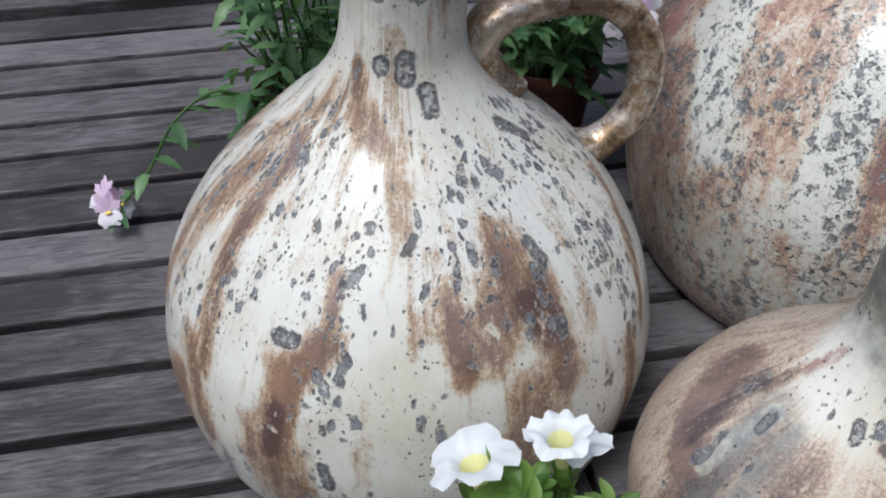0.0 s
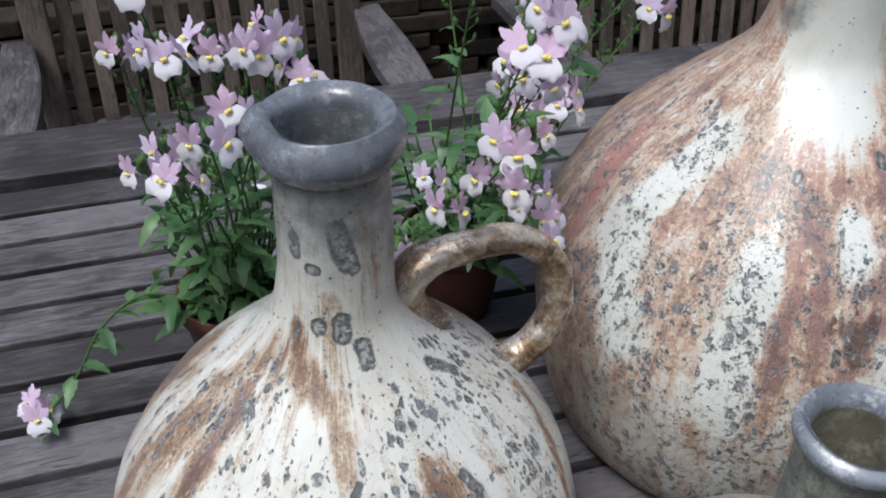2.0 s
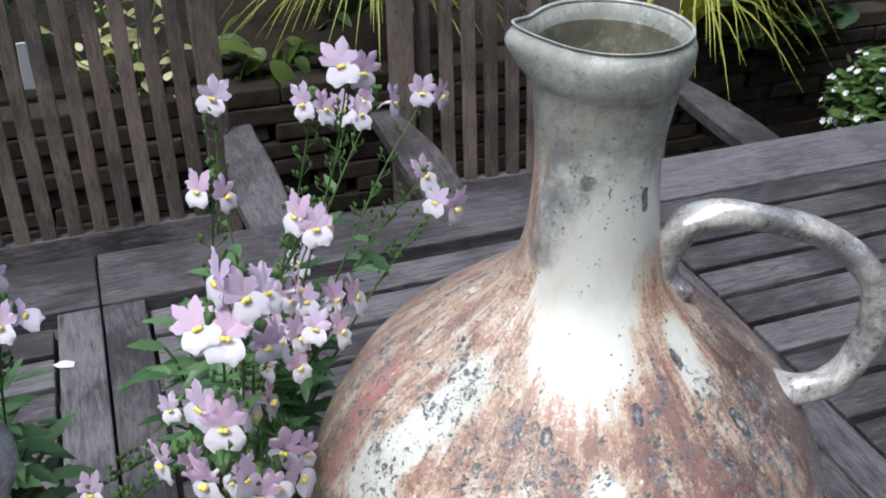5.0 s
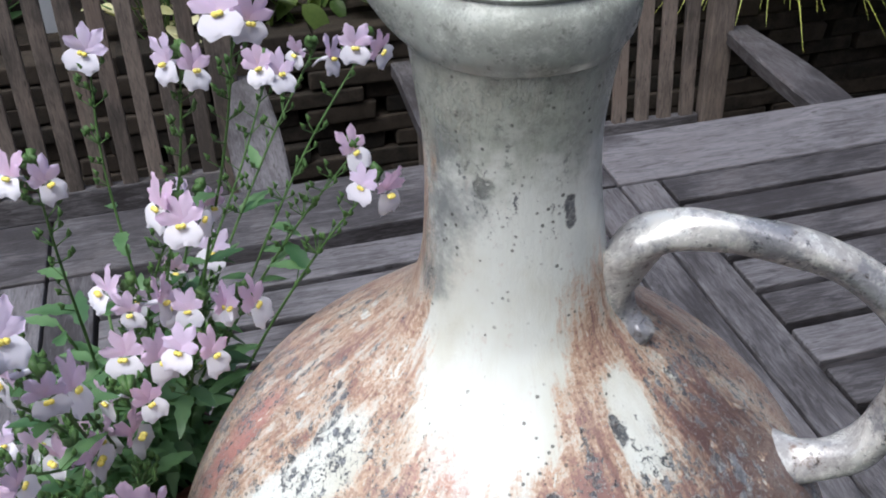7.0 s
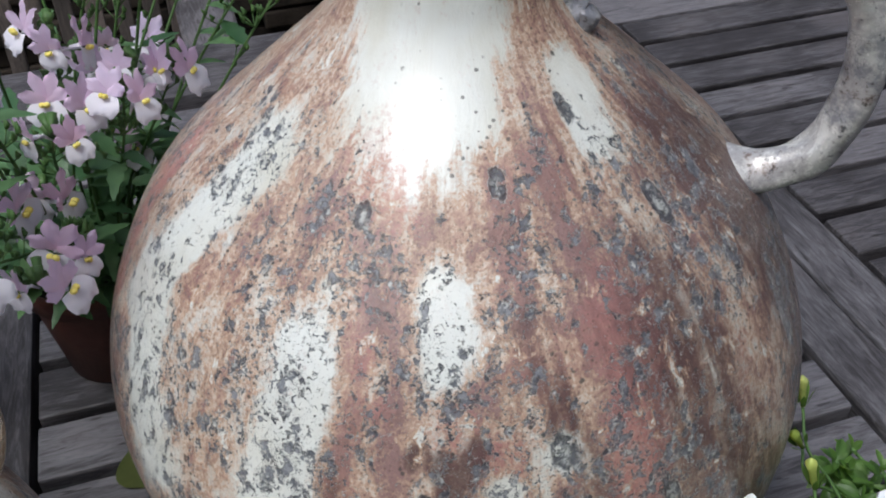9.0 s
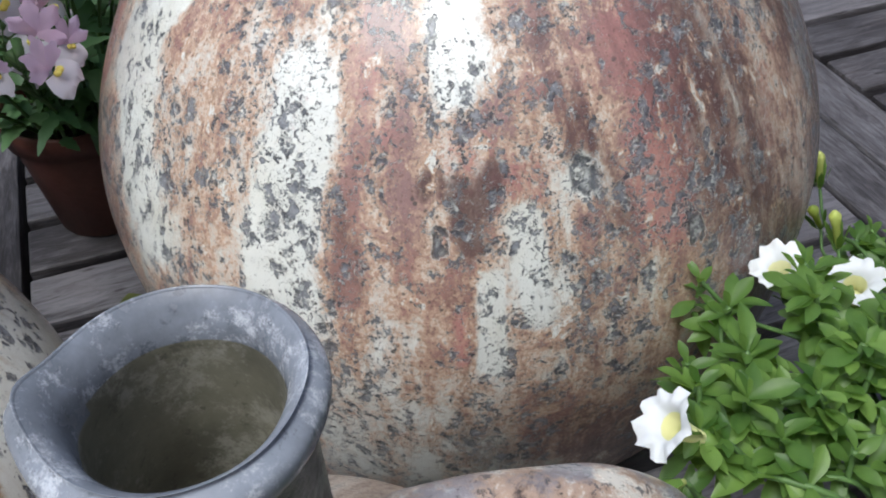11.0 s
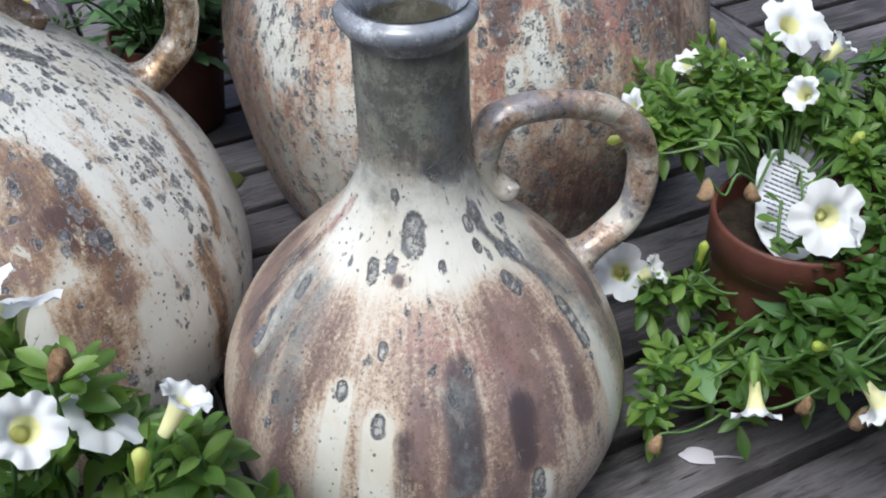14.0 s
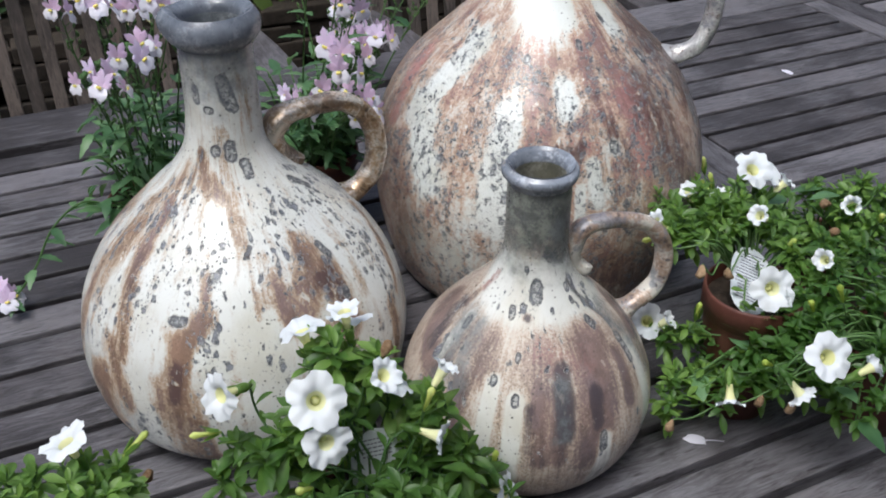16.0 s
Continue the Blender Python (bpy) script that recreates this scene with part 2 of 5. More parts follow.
def luster(name, pale, mid, dark, slate, metal):
    """A looped handle: silvery skin, rust and slate patches and fine dark flecks."""
    m = Mat(name, 0.22, metal)
    v = m.coord()
    n = m.noise(v, 46, 6, 0.72, distortion=0.4)
    f = m.noise(v, 330, 4, 0.75)
    t = m.math("ADD", n, m.math("MULTIPLY", m.math("SUBTRACT", f, 0.5), 0.35))
    c = m.mix(m.step(t, 0.42, 0.55), pale, mid)
    c = m.mix(m.step(t, 0.56, 0.70), c, dark)
    c = m.mix(m.math("MULTIPLY", m.step(m.noise(v, 24, 6, 0.72), 0.48, 0.58), 0.7), c, slate)
    c = m.mix(m.math("MULTIPLY", m.step(m.noise(v, 150, 5, 0.7), 0.60, 0.66), 0.8), c, tuple(0.3 * x for x in slate))
    c = m.mix(m.math("MULTIPLY", m.step(m.noise(v, 95, 6, 0.75), 0.60, 0.68), 0.6), c, (0.66, 0.65, 0.60))
    c = m.mix(m.math("MULTIPLY", m.step(m.math("ADD", f, m.math("MULTIPLY", n, 0.5)), 0.86, 0.96), 0.85), c, (0.05, 0.042, 0.036))
    m.color(c).rough(m.math("ADD", 0.13, m.math("MULTIPLY", n, 0.32))).bump(m.math("ADD", n, m.math("MULTIPLY", f, 0.4)), 0.4, 0.0016)
    return m.m


def leafy(name, a, b, rough=0.45, trans=0.25):
    m = Mat(name, rough, spec=0.4)
    v = m.coord((1, 1, 1), True)
    n = m.noise(v, 90, 3)
    r = m.math("ADD", m.math("MULTIPLY", n, 0.6), m.math("MULTIPLY", m.random(), 0.6))
    m.color(m.mix(m.step(r, 0.25, 0.95), a, b))
    m.bump(m.noise(v, 500, 2), 0.25, 0.0006)
    tr = m.node("ShaderNodeBsdfTranslucent")
    tr.inputs["Color"].default_value = (min(1, b[0] * 1.6), min(1, b[1] * 1.6), b[2], 1)
    mx = m.node("ShaderNodeMixShader")
    mx.inputs[0].default_value = trans
    m.t.links.new(m.b.outputs[0], mx.inputs[1])
    m.t.links.new(tr.outputs[0], mx.inputs[2])
    m.t.links.new(mx.outputs[0], m.t.nodes["Material Output"].inputs["Surface"])
    return m.m


def petal_mat(name, colour, vary, trans=0.3):
    m = Mat(name, 0.55, spec=0.25)
    v = m.coord((1, 1, 1), True)
    n = m.noise(v, 160, 3)
    m.color(m.mix(m.math("ADD", m.math("MULTIPLY", m.random(), 0.7), m.math("MULTIPLY", n, 0.3)), colour, vary))
    m.bump(m.noise(v, 700, 2), 0.15, 0.0004)
    tr = m.node("ShaderNodeBsdfTranslucent")
    tr.inputs["Color"].default_value = (*colour, 1)
    mx = m.node("ShaderNodeMixShader")
    mx.inputs[0].default_value = trans
    m.t.links.new(m.b.outputs[0], mx.inputs[1])
    m.t.links.new(tr.outputs[0], mx.inputs[2])
    m.t.links.new(mx.outputs[0], m.t.nodes["Material Output"].inputs["Surface"])
    return m.m


def mottled(name, a, b, scale, rough=0.8, bump=0.4, dist=0.003, metal=0.0):
    m = Mat(name, rough, metal, 0.3)
    v = m.coord((1, 1, 1), True)
    n = m.noise(v, scale, 6, 0.65)
    f = m.noise(v, scale * 7, 4, 0.7)
    t = m.math("ADD", m.math("MULTIPLY", n, 0.65), m.math("MULTIPLY", f, 0.35))
    t = m.math("ADD", t, m.math("MULTIPLY", m.math("SUBTRACT", m.random(), 0.5), 0.25))
    m.color(m.mix(m.step(t, 0.3, 0.7), a, b)).bump(t, bump, dist)
    return m.m


LEAF_NEM = leafy("nemesia_leaf", (0.042, 0.108, 0.047), (0.125, 0.24, 0.105), 0.4, 0.25)
STEM_NEM = leafy("nemesia_stem", (0.04, 0.10, 0.025), (0.10, 0.19, 0.06), 0.5, 0.1)
LEAF_CAL = leafy("calibrachoa_leaf", (0.046, 0.112, 0.026), (0.18, 0.305, 0.072), 0.42, 0.38)
BUD_CAL = leafy("calibrachoa_bud", (0.30, 0.42, 0.08), (0.62, 0.68, 0.25), 0.5, 0.3)
PINK = petal_mat("pink_lilac_petal", (0.86, 0.60, 0.80), (0.77, 0.72, 0.95), 0.4)
PALE = petal_mat("white_lilac_petal", (0.85, 0.84, 0.90), (0.80, 0.78, 0.89))
YELLOW = petal_mat("yellow_throat", (0.88, 0.78, 0.22), (0.86, 0.72, 0.16), 0.1)
WHITE = petal_mat("white_petal", (0.84, 0.87, 0.89), (0.79, 0.83, 0.87))
THROAT = petal_mat("pale_yellow_throat", (0.88, 0.88, 0.56), (0.87, 0.87, 0.42), 0.35)
WITHERED = mottled("withered_petal", (0.13, 0.07, 0.035), (0.36, 0.25, 0.15), 260, 0.8)
TERRACOTTA = mottled("brown_plastic_pot", (0.085, 0.030, 0.022), (0.135, 0.052, 0.038), 30, 0.5, 0.15)
SOIL = mottled("peat_soil", (0.008, 0.006, 0.005), (0.05, 0.035, 0.025), 160, 0.95, 0.9, 0.004)
LABEL = mottled("white_plastic_label", (0.55, 0.59, 0.64), (0.64, 0.67, 0.71), 20, 0.4, 0.05)
INK = mottled("grey_print", (0.12, 0.13, 0.16), (0.2, 0.2, 0.24), 60, 0.6, 0.0)


# ---- building helpers ----
def shade(me, on=True):
    me.polygons.foreach_set("use_smooth", [on] * len(me.polygons))


def mesh_of(name, bm, mats, smooth=True):
    me = bpy.data.meshes.new(name)
    bm.normal_update()
    bm.to_mesh(me)
    bm.free()
    for m in mats if isinstance(mats, (list, tuple)) else [mats]:
        me.materials.append(m)
    shade(me, smooth)
    return me


def part(name, bm, material, parent, label="", smooth=True, m=None):
    """One mesh object under a thing or a part; bm may also be a mesh that several pieces share."""
    me = mesh_of(name, bm, material, smooth) if isinstance(bm, bmesh.types.BMesh) else bm
    ob = new(name, me)
    ob.parent = parent
    if m is not None:
        ob.matrix_basis = m
    if label:
        tagged(ob, label)
    return ob


def thing(name, m, label, category, group="", kind=""):
    ob = new(name)
    ob.empty_display_size = 0.05
    ob.matrix_basis = m
    return tagged(ob, label, category, group, kind)


def board(lx, ly, lz, bevel=0.002, wear=0.0, seed=0):
    """A board with rounded edges, centred on its middle."""
    bm = bmesh.new()
    bmesh.ops.create_cube(bm, size=1.0, matrix=Matrix.Diagonal((lx, ly, lz, 1)))
    if bevel:
        bmesh.ops.bevel(bm, geom=bm.edges[:], offset=bevel, segments=2, affect="EDGES", profile=0.6)
    return bm


def add_board(bm, lx, ly, lz, m, bevel=0.002):
    b = board(lx, ly, lz, bevel)
    b.transform(m)
    me = bpy.data.meshes.new("tmp")
    b.to_mesh(me)
    b.free()
    bm.from_mesh(me)
    bpy.data.meshes.remove(me)


def spline(pts, n):
    """Points along a smooth curve through the given ones (Catmull-Rom)."""
    P = [Vector(p) for p in pts]
    P = [2 * P[0] - P[1]] + P + [2 * P[-1] - P[-2]]
    out = []
    for i in range(1, len(P) - 2):
        for k in range(n):
            t = k / n
            a, b, c, d = P[i - 1], P[i], P[i + 1], P[i + 2]
            out.append(0.5 * ((2 * b) + (c - a) * t + (2 * a - 5 * b + 4 * c - d) * t * t + (3 * b - a - 3 * c + d) * t ** 3))
    return out + [P[-2]]


def lathe(profile, seg=96, wob=0.0, seed=0, close_top=False, close_bottom=True):
    """A turned body from a profile of (radius, height), a little out of true."""
    bm = bmesh.new()
    rings = []
    for r, z in profile:
        ring = []
        for i in range(seg):
            a = 2 * math.pi * i / seg
            d = 1 + wob * noise.noise(Vector((math.cos(a) * 1.3 + seed, math.sin(a) * 1.3, z * 9)))
            ring.append(bm.verts.new((r * d * math.cos(a), r * d * math.sin(a), z)))
        rings.append(ring)
    for a, b in zip(rings, rings[1:]):
        for i in range(seg):
            bm.faces.new((a[i], a[(i + 1) % seg], b[(i + 1) % seg], b[i]))
    if close_bottom:
        bm.faces.new(list(reversed(rings[0])))
    if close_top:
        bm.faces.new(rings[-1])
    return bm


def tube(bm, pts, radius, seg=6, flat=1.0, cap=True, mat=0):
    """A tube along points; radius is a number or a list; flat squeezes it across."""
    rings, up = [], Vector((0, 0, 1))
    for i, p in enumerate(pts):
        d = (pts[min(i + 1, len(pts) - 1)] - pts[max(i - 1, 0)]).normalized()
        side = d.cross(up)
        if side.length < 1e-3:
            side = Vector((1, 0, 0))
        side.normalize()
        up = side.cross(d).normalized()
        r = radius[i] if isinstance(radius, (list, tuple)) else radius
        rings.append([bm.verts.new(p + r * (math.cos(2 * math.pi * k / seg) * side + flat * math.sin(2 * math.pi * k / seg) * up)) for k in range(seg)])
    for a, b in zip(rings, rings[1:]):
        for k in range(seg):
            f = bm.faces.new((a[k], a[(k + 1) % seg], b[(k + 1) % seg], b[k]))
            f.material_index = mat
    if cap:
        bm.faces.new(list(reversed(rings[0]))).material_index = mat
        bm.faces.new(rings[-1]).material_index = mat


def sheet(bm, rows, mat=0):
    """A patch from rows of points."""
    V = [[bm.verts.new(p) for p in r] for r in rows]
    for a, b in zip(V, V[1:]):
        for k in range(len(a) - 1):
            bm.faces.new((a[k], a[k + 1], b[k + 1], b[k])).material_index = mat


# ---- the table ----
TOP = 0.74
PITCH, GAP0 = 0.0558, 0.421
SEAMS = (-0.539, 0.103, 0.745, 1.387)
FRONT, BACK = -0.42, 1.172
STILE = 0.050
RAIL = 0.115


def build_table():
    table = thing("garden_table", pose(0, 0, TOP), "weathered silver-grey teak garden table with slatted top", "table")
    th = 0.030
    slat = mesh_of("slat", board(0.642 - 2 * STILE - 0.006, 0.0466, th, 0.0026), TEAK_X, False)
    rail = mesh_of("rail", board(0.642 - 0.003, RAIL - 0.004, th, 0.003), TEAK_X, False)
    stile = mesh_of("stile", board(STILE - 0.003, BACK - FRONT - 2 * RAIL - 0.004, th, 0.003), TEAK_Y, False)
    for i in range(-1, len(SEAMS)):
        x0 = SEAMS[i] if i >= 0 else SEAMS[0] - 0.642
        mid = x0 + 0.321
        for y in (FRONT + RAIL / 2, BACK - RAIL / 2):
            part("rail", rail, None, table, m=pose(mid, y, -th / 2))
        for x in (x0 + STILE / 2, x0 + 0.642 - STILE / 2):
            part("stile", stile, None, table, m=pose(x, (FRONT + BACK) / 2, -th / 2))
        first = GAP0 if mid < 0.7 else GAP0 + 0.024
        k = math.ceil((FRONT + RAIL - first) / PITCH)
        y = first + k * PITCH
        while y + PITCH < BACK - RAIL + 0.012:
            part("slat", slat, None, table, m=pose(mid, y + PITCH / 2, -th / 2 - 0.0007 * random.random(), 0, 0, random.uniform(-0.15, 0.15)))
            y += PITCH
    x0, x1 = SEAMS[0] - 0.642, SEAMS[-1] + 0.642
    for y in (FRONT + 0.12, BACK - 0.12):
        part("apron", board(x1 - x0 - 0.3, 0.024, 0.09, 0.003), TEAK_X, table, m=pose((x0 + x1) / 2, y, -0.068), smooth=False)
    for x in (x0 + 0.13, x1 - 0.13):
        for y in (FRONT + 0.12, BACK - 0.12):
            part("leg", board(0.07, 0.07, TOP - 0.024, 0.004), TEAK_Z, table, m=pose(x, y, -0.024 - (TOP - 0.024) / 2), smooth=False)
    for i in (0, 1, 2, 3):
        part("crossbar", board(0.09, BACK - FRONT - 0.3, 0.03, 0.003), TEAK_Y, table, m=pose(SEAMS[i], (FRONT + BACK) / 2, -th - 0.016), smooth=False)


build_table()


# ---- the three bottles ----
def put_fields(me, layers):
    """Float layers on a bottle's mesh: stains and broad darker zones drawn as soft runs (angle, height, angle, height,
    half width, amount).
    """
    co = np.empty(len(me.vertices) * 3, dtype=np.float32)
    me.vertices.foreach_get("co", co)
    co = co.reshape(-1, 3)
    ang, rad = np.degrees(np.arctan2(co[:, 1], co[:, 0])), np.hypot(co[:, 0], co[:, 1])
    for name, (ground, runs) in layers.items():
        v = np.full(len(co), ground, dtype=np.float32)
        for a0, z0, a1, z1, w, k in runs:
            u = np.radians((ang - a0 + 180) % 360 - 180) * rad
            du = np.radians((a1 - a0 + 180) % 360 - 180) * rad
            h, dh = co[:, 2] - z0, z1 - z0
            t = np.clip((u * du + h * dh) / (du * du + dh * dh + 1e-9), 0, 1)
            f = abs(k) * np.exp(-(np.hypot(u - t * du, h - t * dh) / (1.25 * w)) ** 2.5)
            v = np.maximum(v, f) if k > 0 else v - f
        me.attributes.new(name, "FLOAT", "POINT").data.foreach_set("value", v.astype(np.float32))


def build_bottle(x, y, label, profile, neck_in, lip, lean, lip_mat, glaze, handle_pts, handle_r, handle_mat, layers, spout=0.0, seed=0, twist=0.035):
    ob = thing("bottle", pose(x, y, TOP), label, "bottle", "glass bottles on the table")
    prof = spline([(r, 0, z) for r, z in profile], 14)
    prof = [(0.55 * profile[0][0], 0.004), (0.97 * profile[0][0], 0.0015)] + [(p.x, p.z) for p in prof]
    zs = [z for r, z in profile]

    def leaning(bm):
        # the neck stands a little out of true
        for v in bm.verts:
            t = max(0.0, min(1.0, (v.co.z - zs[-5]) / (zs[-2] - zs[-5])))
            v.co.x += lean * t * t * (3 - 2 * t)
        return bm

    me = mesh_of("body", leaning(lathe(prof, 256, 0.012, seed)), glaze)
    put_fields(me, layers)
    part("body", me, None, ob)
    # lip: a rolled ring that goes down into the neck
    r0, z0, r1, z1 = lip
    ring = [(r0 * 0.98, z0 - 0.004), (r0 + (r1 - r0) * 0.55, z0 + 0.001), (r1, z0 + (z1 - z0) * 0.35), (r1 * 0.995, z0 + (z1 - z0) * 0.72), (r1 - 0.004, z1), ((r1 + neck_in) / 2 + 0.001, z1 + 0.001), (neck_in + 0.002, z1 - 0.003), (neck_in, z1 - 0.010), (min(neck_in, 0.86 * r0), z1 - 0.03), (0.76 * min(r for r, z in profile if z > 0.1), z1 - 0.075)]
    ring = [(p.x, p.z) for p in spline([(r, 0, z) for r, z in ring], 5)]
    bm = lathe(ring, 128, 0.03, seed + 4, False, False)
    for v in bm.verts:
        if spout and v.co.z > z0 - 0.002:
            a = math.atan2(v.co.y, v.co.x)
            k = math.exp(-(((math.degrees(a) - 172 + 180) % 360 - 180) / 18) ** 2) * min(1.0, (v.co.z - z0 + 0.006) / 0.02)
            v.co.x *= 1 + spout * k
            v.co.y *= 1 + spout * k
            v.co.z += 0.004 * k
    bmesh.ops.create_circle(bm, cap_ends=True, segments=32, radius=0.8 * min(r for r, z in profile if z > 0.1), matrix=Matrix.Translation((0, 0, z1 - 0.073)))
    for f in bm.faces:
        c = f.calc_center_median()
        if c.z < z1 - 0.011 and (math.hypot(c.x, c.y) < neck_in * 1.02 or c.z < z0 - 0.006):
            f.material_index = 1
    part("lip", leaning(bm), [lip_mat, INSIDE_PALE if x < 0.2 else INSIDE], ob, "smoky grey rolled glass rim")
    bm = bmesh.new()
    end = Vector(handle_pts[1]).lerp(Vector(handle_pts[0]), 0.35)
    pts = spline([end] + list(handle_pts[1:]), 10)
    n = len(pts)
    rad = [handle_r * (1.0 + 0.3 * max(0, 1 - abs(i - 34) / 14) + 0.5 * max(0, 1 - (n - 1 - i) / 9) + 0.03 * math.sin(i * 0.7)) for i in range(n)]
    rad = [r * min(1.0, 0.56 + 0.44 * i / 24) for i, r in enumerate(rad)]
    rad[0] = handle_r * 0.40
    tube(bm, pts, rad, 24, 0.82)
    for i, v in enumerate(bm.verts):
        ring, k = divmod(i, 24)
        mid = pts[ring]
        v.co = mid + (v.co - mid) * (1 + twist * math.sin(3 * 2 * math.pi * k / 24 + ring * 0.30))
    part("handle", bm, handle_mat, ob, "glossy looped glass handle with rusty stains")
    return ob


def loop(az, pts):
    """Handle points (out from the axis, height) swung to one azimuth."""
    c, s = math.cos(radians(az)), math.sin(radians(az))
    return [(r * c - t * s, r * s + t * c, z) for r, z, t in pts]


SMOKE = smooth_glass("smoky_blue_rim", (0.17, 0.19, 0.225))
WORN = smooth_glass("worn_blue_rim", (0.25, 0.28, 0.33), 0.22, 0.75)
MILK = smooth_glass("milky_green_rim", (0.44, 0.47, 0.43), 0.24)
INSIDE = smooth_glass("dusty_inner_glass", (0.17, 0.165, 0.125), 0.4)
INSIDE_PALE = smooth_glass("dusty_blue_inner_glass", (0.17, 0.19, 0.205), 0.4)
GLAZE_A = bottle_glaze("cream_rust_glaze", (0.67, 0.69, 0.66), 0.275, 0.368, (0.115, 0.13, 0.155), 3.1, neck_pale=(0.24, 0.245, 0.215), pit=0.64, grain=0.6, rust=(0.195, 0.122, 0.086), flow=1.2)
GLAZE_B = bottle_glaze("pink_rust_glaze", (0.66, 0.69, 0.66), 0.40, 0.435, (0.40, 0.43, 0.375), 7.7, neck_pale=(0.46, 0.49, 0.44), pit=0.52, rust=(0.235, 0.135, 0.117), ochre=(0.49, 0.33, 0.225), pink=(0.43, 0.20, 0.18), pit_dark=(0.045, 0.05, 0.064), pit_pale=(0.21, 0.225, 0.25), jagged=1.3, grain=0.75, flakes=1.1, warp=0.016, edge=1.2, crackle=0.7, mauve=(0.25, 0.165, 0.163))
GLAZE_C = bottle_glaze("brown_cream_glaze", (0.66, 0.67, 0.63), 0.175, 0.235, (0.115, 0.13, 0.128), 12.4, grain=0.75, ragged=0.55, flow=0.45, flakes=0.35, neck_pale=(0.29, 0.325, 0.27), crackle=0.85, pit_pale=(0.20, 0.22, 0.26), rust=(0.175, 0.122, 0.108), ochre=(0.45, 0.345, 0.26), mauve=(0.165, 0.128, 0.137), deep=(0.055, 0.047, 0.057))
HANDLE_A = luster("bronze_handle", (0.64, 0.58, 0.50), (0.30, 0.205, 0.125), (0.10, 0.066, 0.042), (0.16, 0.115, 0.09), 0.55)
HANDLE_B = luster("silver_handle", (0.66, 0.66, 0.64), (0.42, 0.41, 0.41), (0.20, 0.15, 0.13), (0.16, 0.17, 0.205), 0.3)
HANDLE_C = luster("mottled_handle", (0.66, 0.63, 0.56), (0.40, 0.29, 0.22), (0.13, 0.09, 0.07), (0.17, 0.19, 0.235), 0.2)

A_RUST = [(-152, 0.227, -154, 0.2, 0.0073, 0.8), (-154, 0.2, -152, 0.17, 0.0083, 0.9), (-152, 0.17, -149, 0.126, 0.0092, 0.8), (-154, 0.133, -147, 0.081, 0.0097, 0.7), (-135, 0.267, -127, 0.248, 0.0039, 0.8), (-127, 0.248, -104, 0.235, 0.0078, 0.7), (-104, 0.235, -101, 0.211, 0.0041, 0.8), (-101, 0.211, -104, 0.187, 0.0027, 0.6), (-117, 0.191, -116, 0.167, 0.0039, 0.75), (-116, 0.167, -124, 0.146, 0.0079, 0.8), (-126, 0.147, -128, 0.102, 0.0113, 0.9), (-69, 0.194, -79, 0.162, 0.0134, 0.85), (-89, 0.186, -86, 0.153, 0.0072, 0.7), (-63, 0.177, -62, 0.135, 0.0122, 0.95), (-11, 0.185, -23, 0.149, 0.0055, 0.8), (-19, 0.169, -32, 0.119, 0.0049, 0.7)]
A_MORE = [(-104, 0.285, -98, 0.225, 0.006, 0.55), (-98, 0.225, -97, 0.165, 0.004, 0.62), (-150, 0.25, -166, 0.2, 0.012, 0.55), (-172, 0.2, 178, 0.08, 0.014, 0.7), (-64, 0.329, -55, 0.283, 0.0039, 0.5), (-40, 0.12, -44, 0.03, 0.008, 0.7), (-70, 0.13, -80, 0.03, 0.02, 0.75), (-128, 0.1, -122, 0.02, 0.02, 0.8), (-160, 0.09, -165, 0.01, 0.02, 0.75), (150, 0.2, 155, 0.05, 0.02, 0.8), (90, 0.22, 85, 0.04, 0.025, 0.7), (30, 0.21, 25, 0.06, 0.014, 0.75), (-168, 0.225, -178, 0.1, 0.014, 0.5), (-90, 0.2, -95, 0.17, 0.006, 0.45), (-45, 0.2, -52, 0.15, 0.006, 0.45)]
A_DEEP = [(-154, 0.199, -152, 0.173, 0.0048, 0.6), (-68, 0.174, -63, 0.161, 0.008, 0.95), (-127, 0.129, -128, 0.099, 0.006, 0.9), (-61, 0.183, -66, 0.153, 0.0052, 0.6), (-15, 0.175, -23, 0.152, 0.0029, 0.6)]
A_PITS = [(-101, 0.23, -112, 0.206, 0.0331, 0.62), (-158, 0.24, -159, 0.214, 0.0176, 0.75), (-36, 0.229, -34, 0.194, 0.0208, 0.66), (-175, 0.193, -171, 0.175, 0.0126, 0.75), (-127, 0.202, -97, 0.203, 0.0221, 0.66), (-67, 0.193, -60, 0.15, 0.0172, 0.62), (-48, 0.148, -56, 0.111, 0.0138, 0.66), (-125, 0.123, -110, 0.09, 0.0209, 0.66), (-69, 0.23, -63, 0.202, 0.0169, 0.64), (-100, 0.05, -60, 0.05, 0.03, 0.6), (90, 0.16, 0, 0.16, 0.05, 0.6), (-179, 0.31, 0, 0.31, 0.035, -0.32), (0, 0.31, 179, 0.31, 0.035, -0.32)]
A_CLEAN = [(-179, 0.09, -90, 0.11, 0.04, -0.10), (-90, 0.11, 0, 0.09, 0.04, -0.10), (-75, 0.26, -40, 0.24, 0.014, -0.15)]
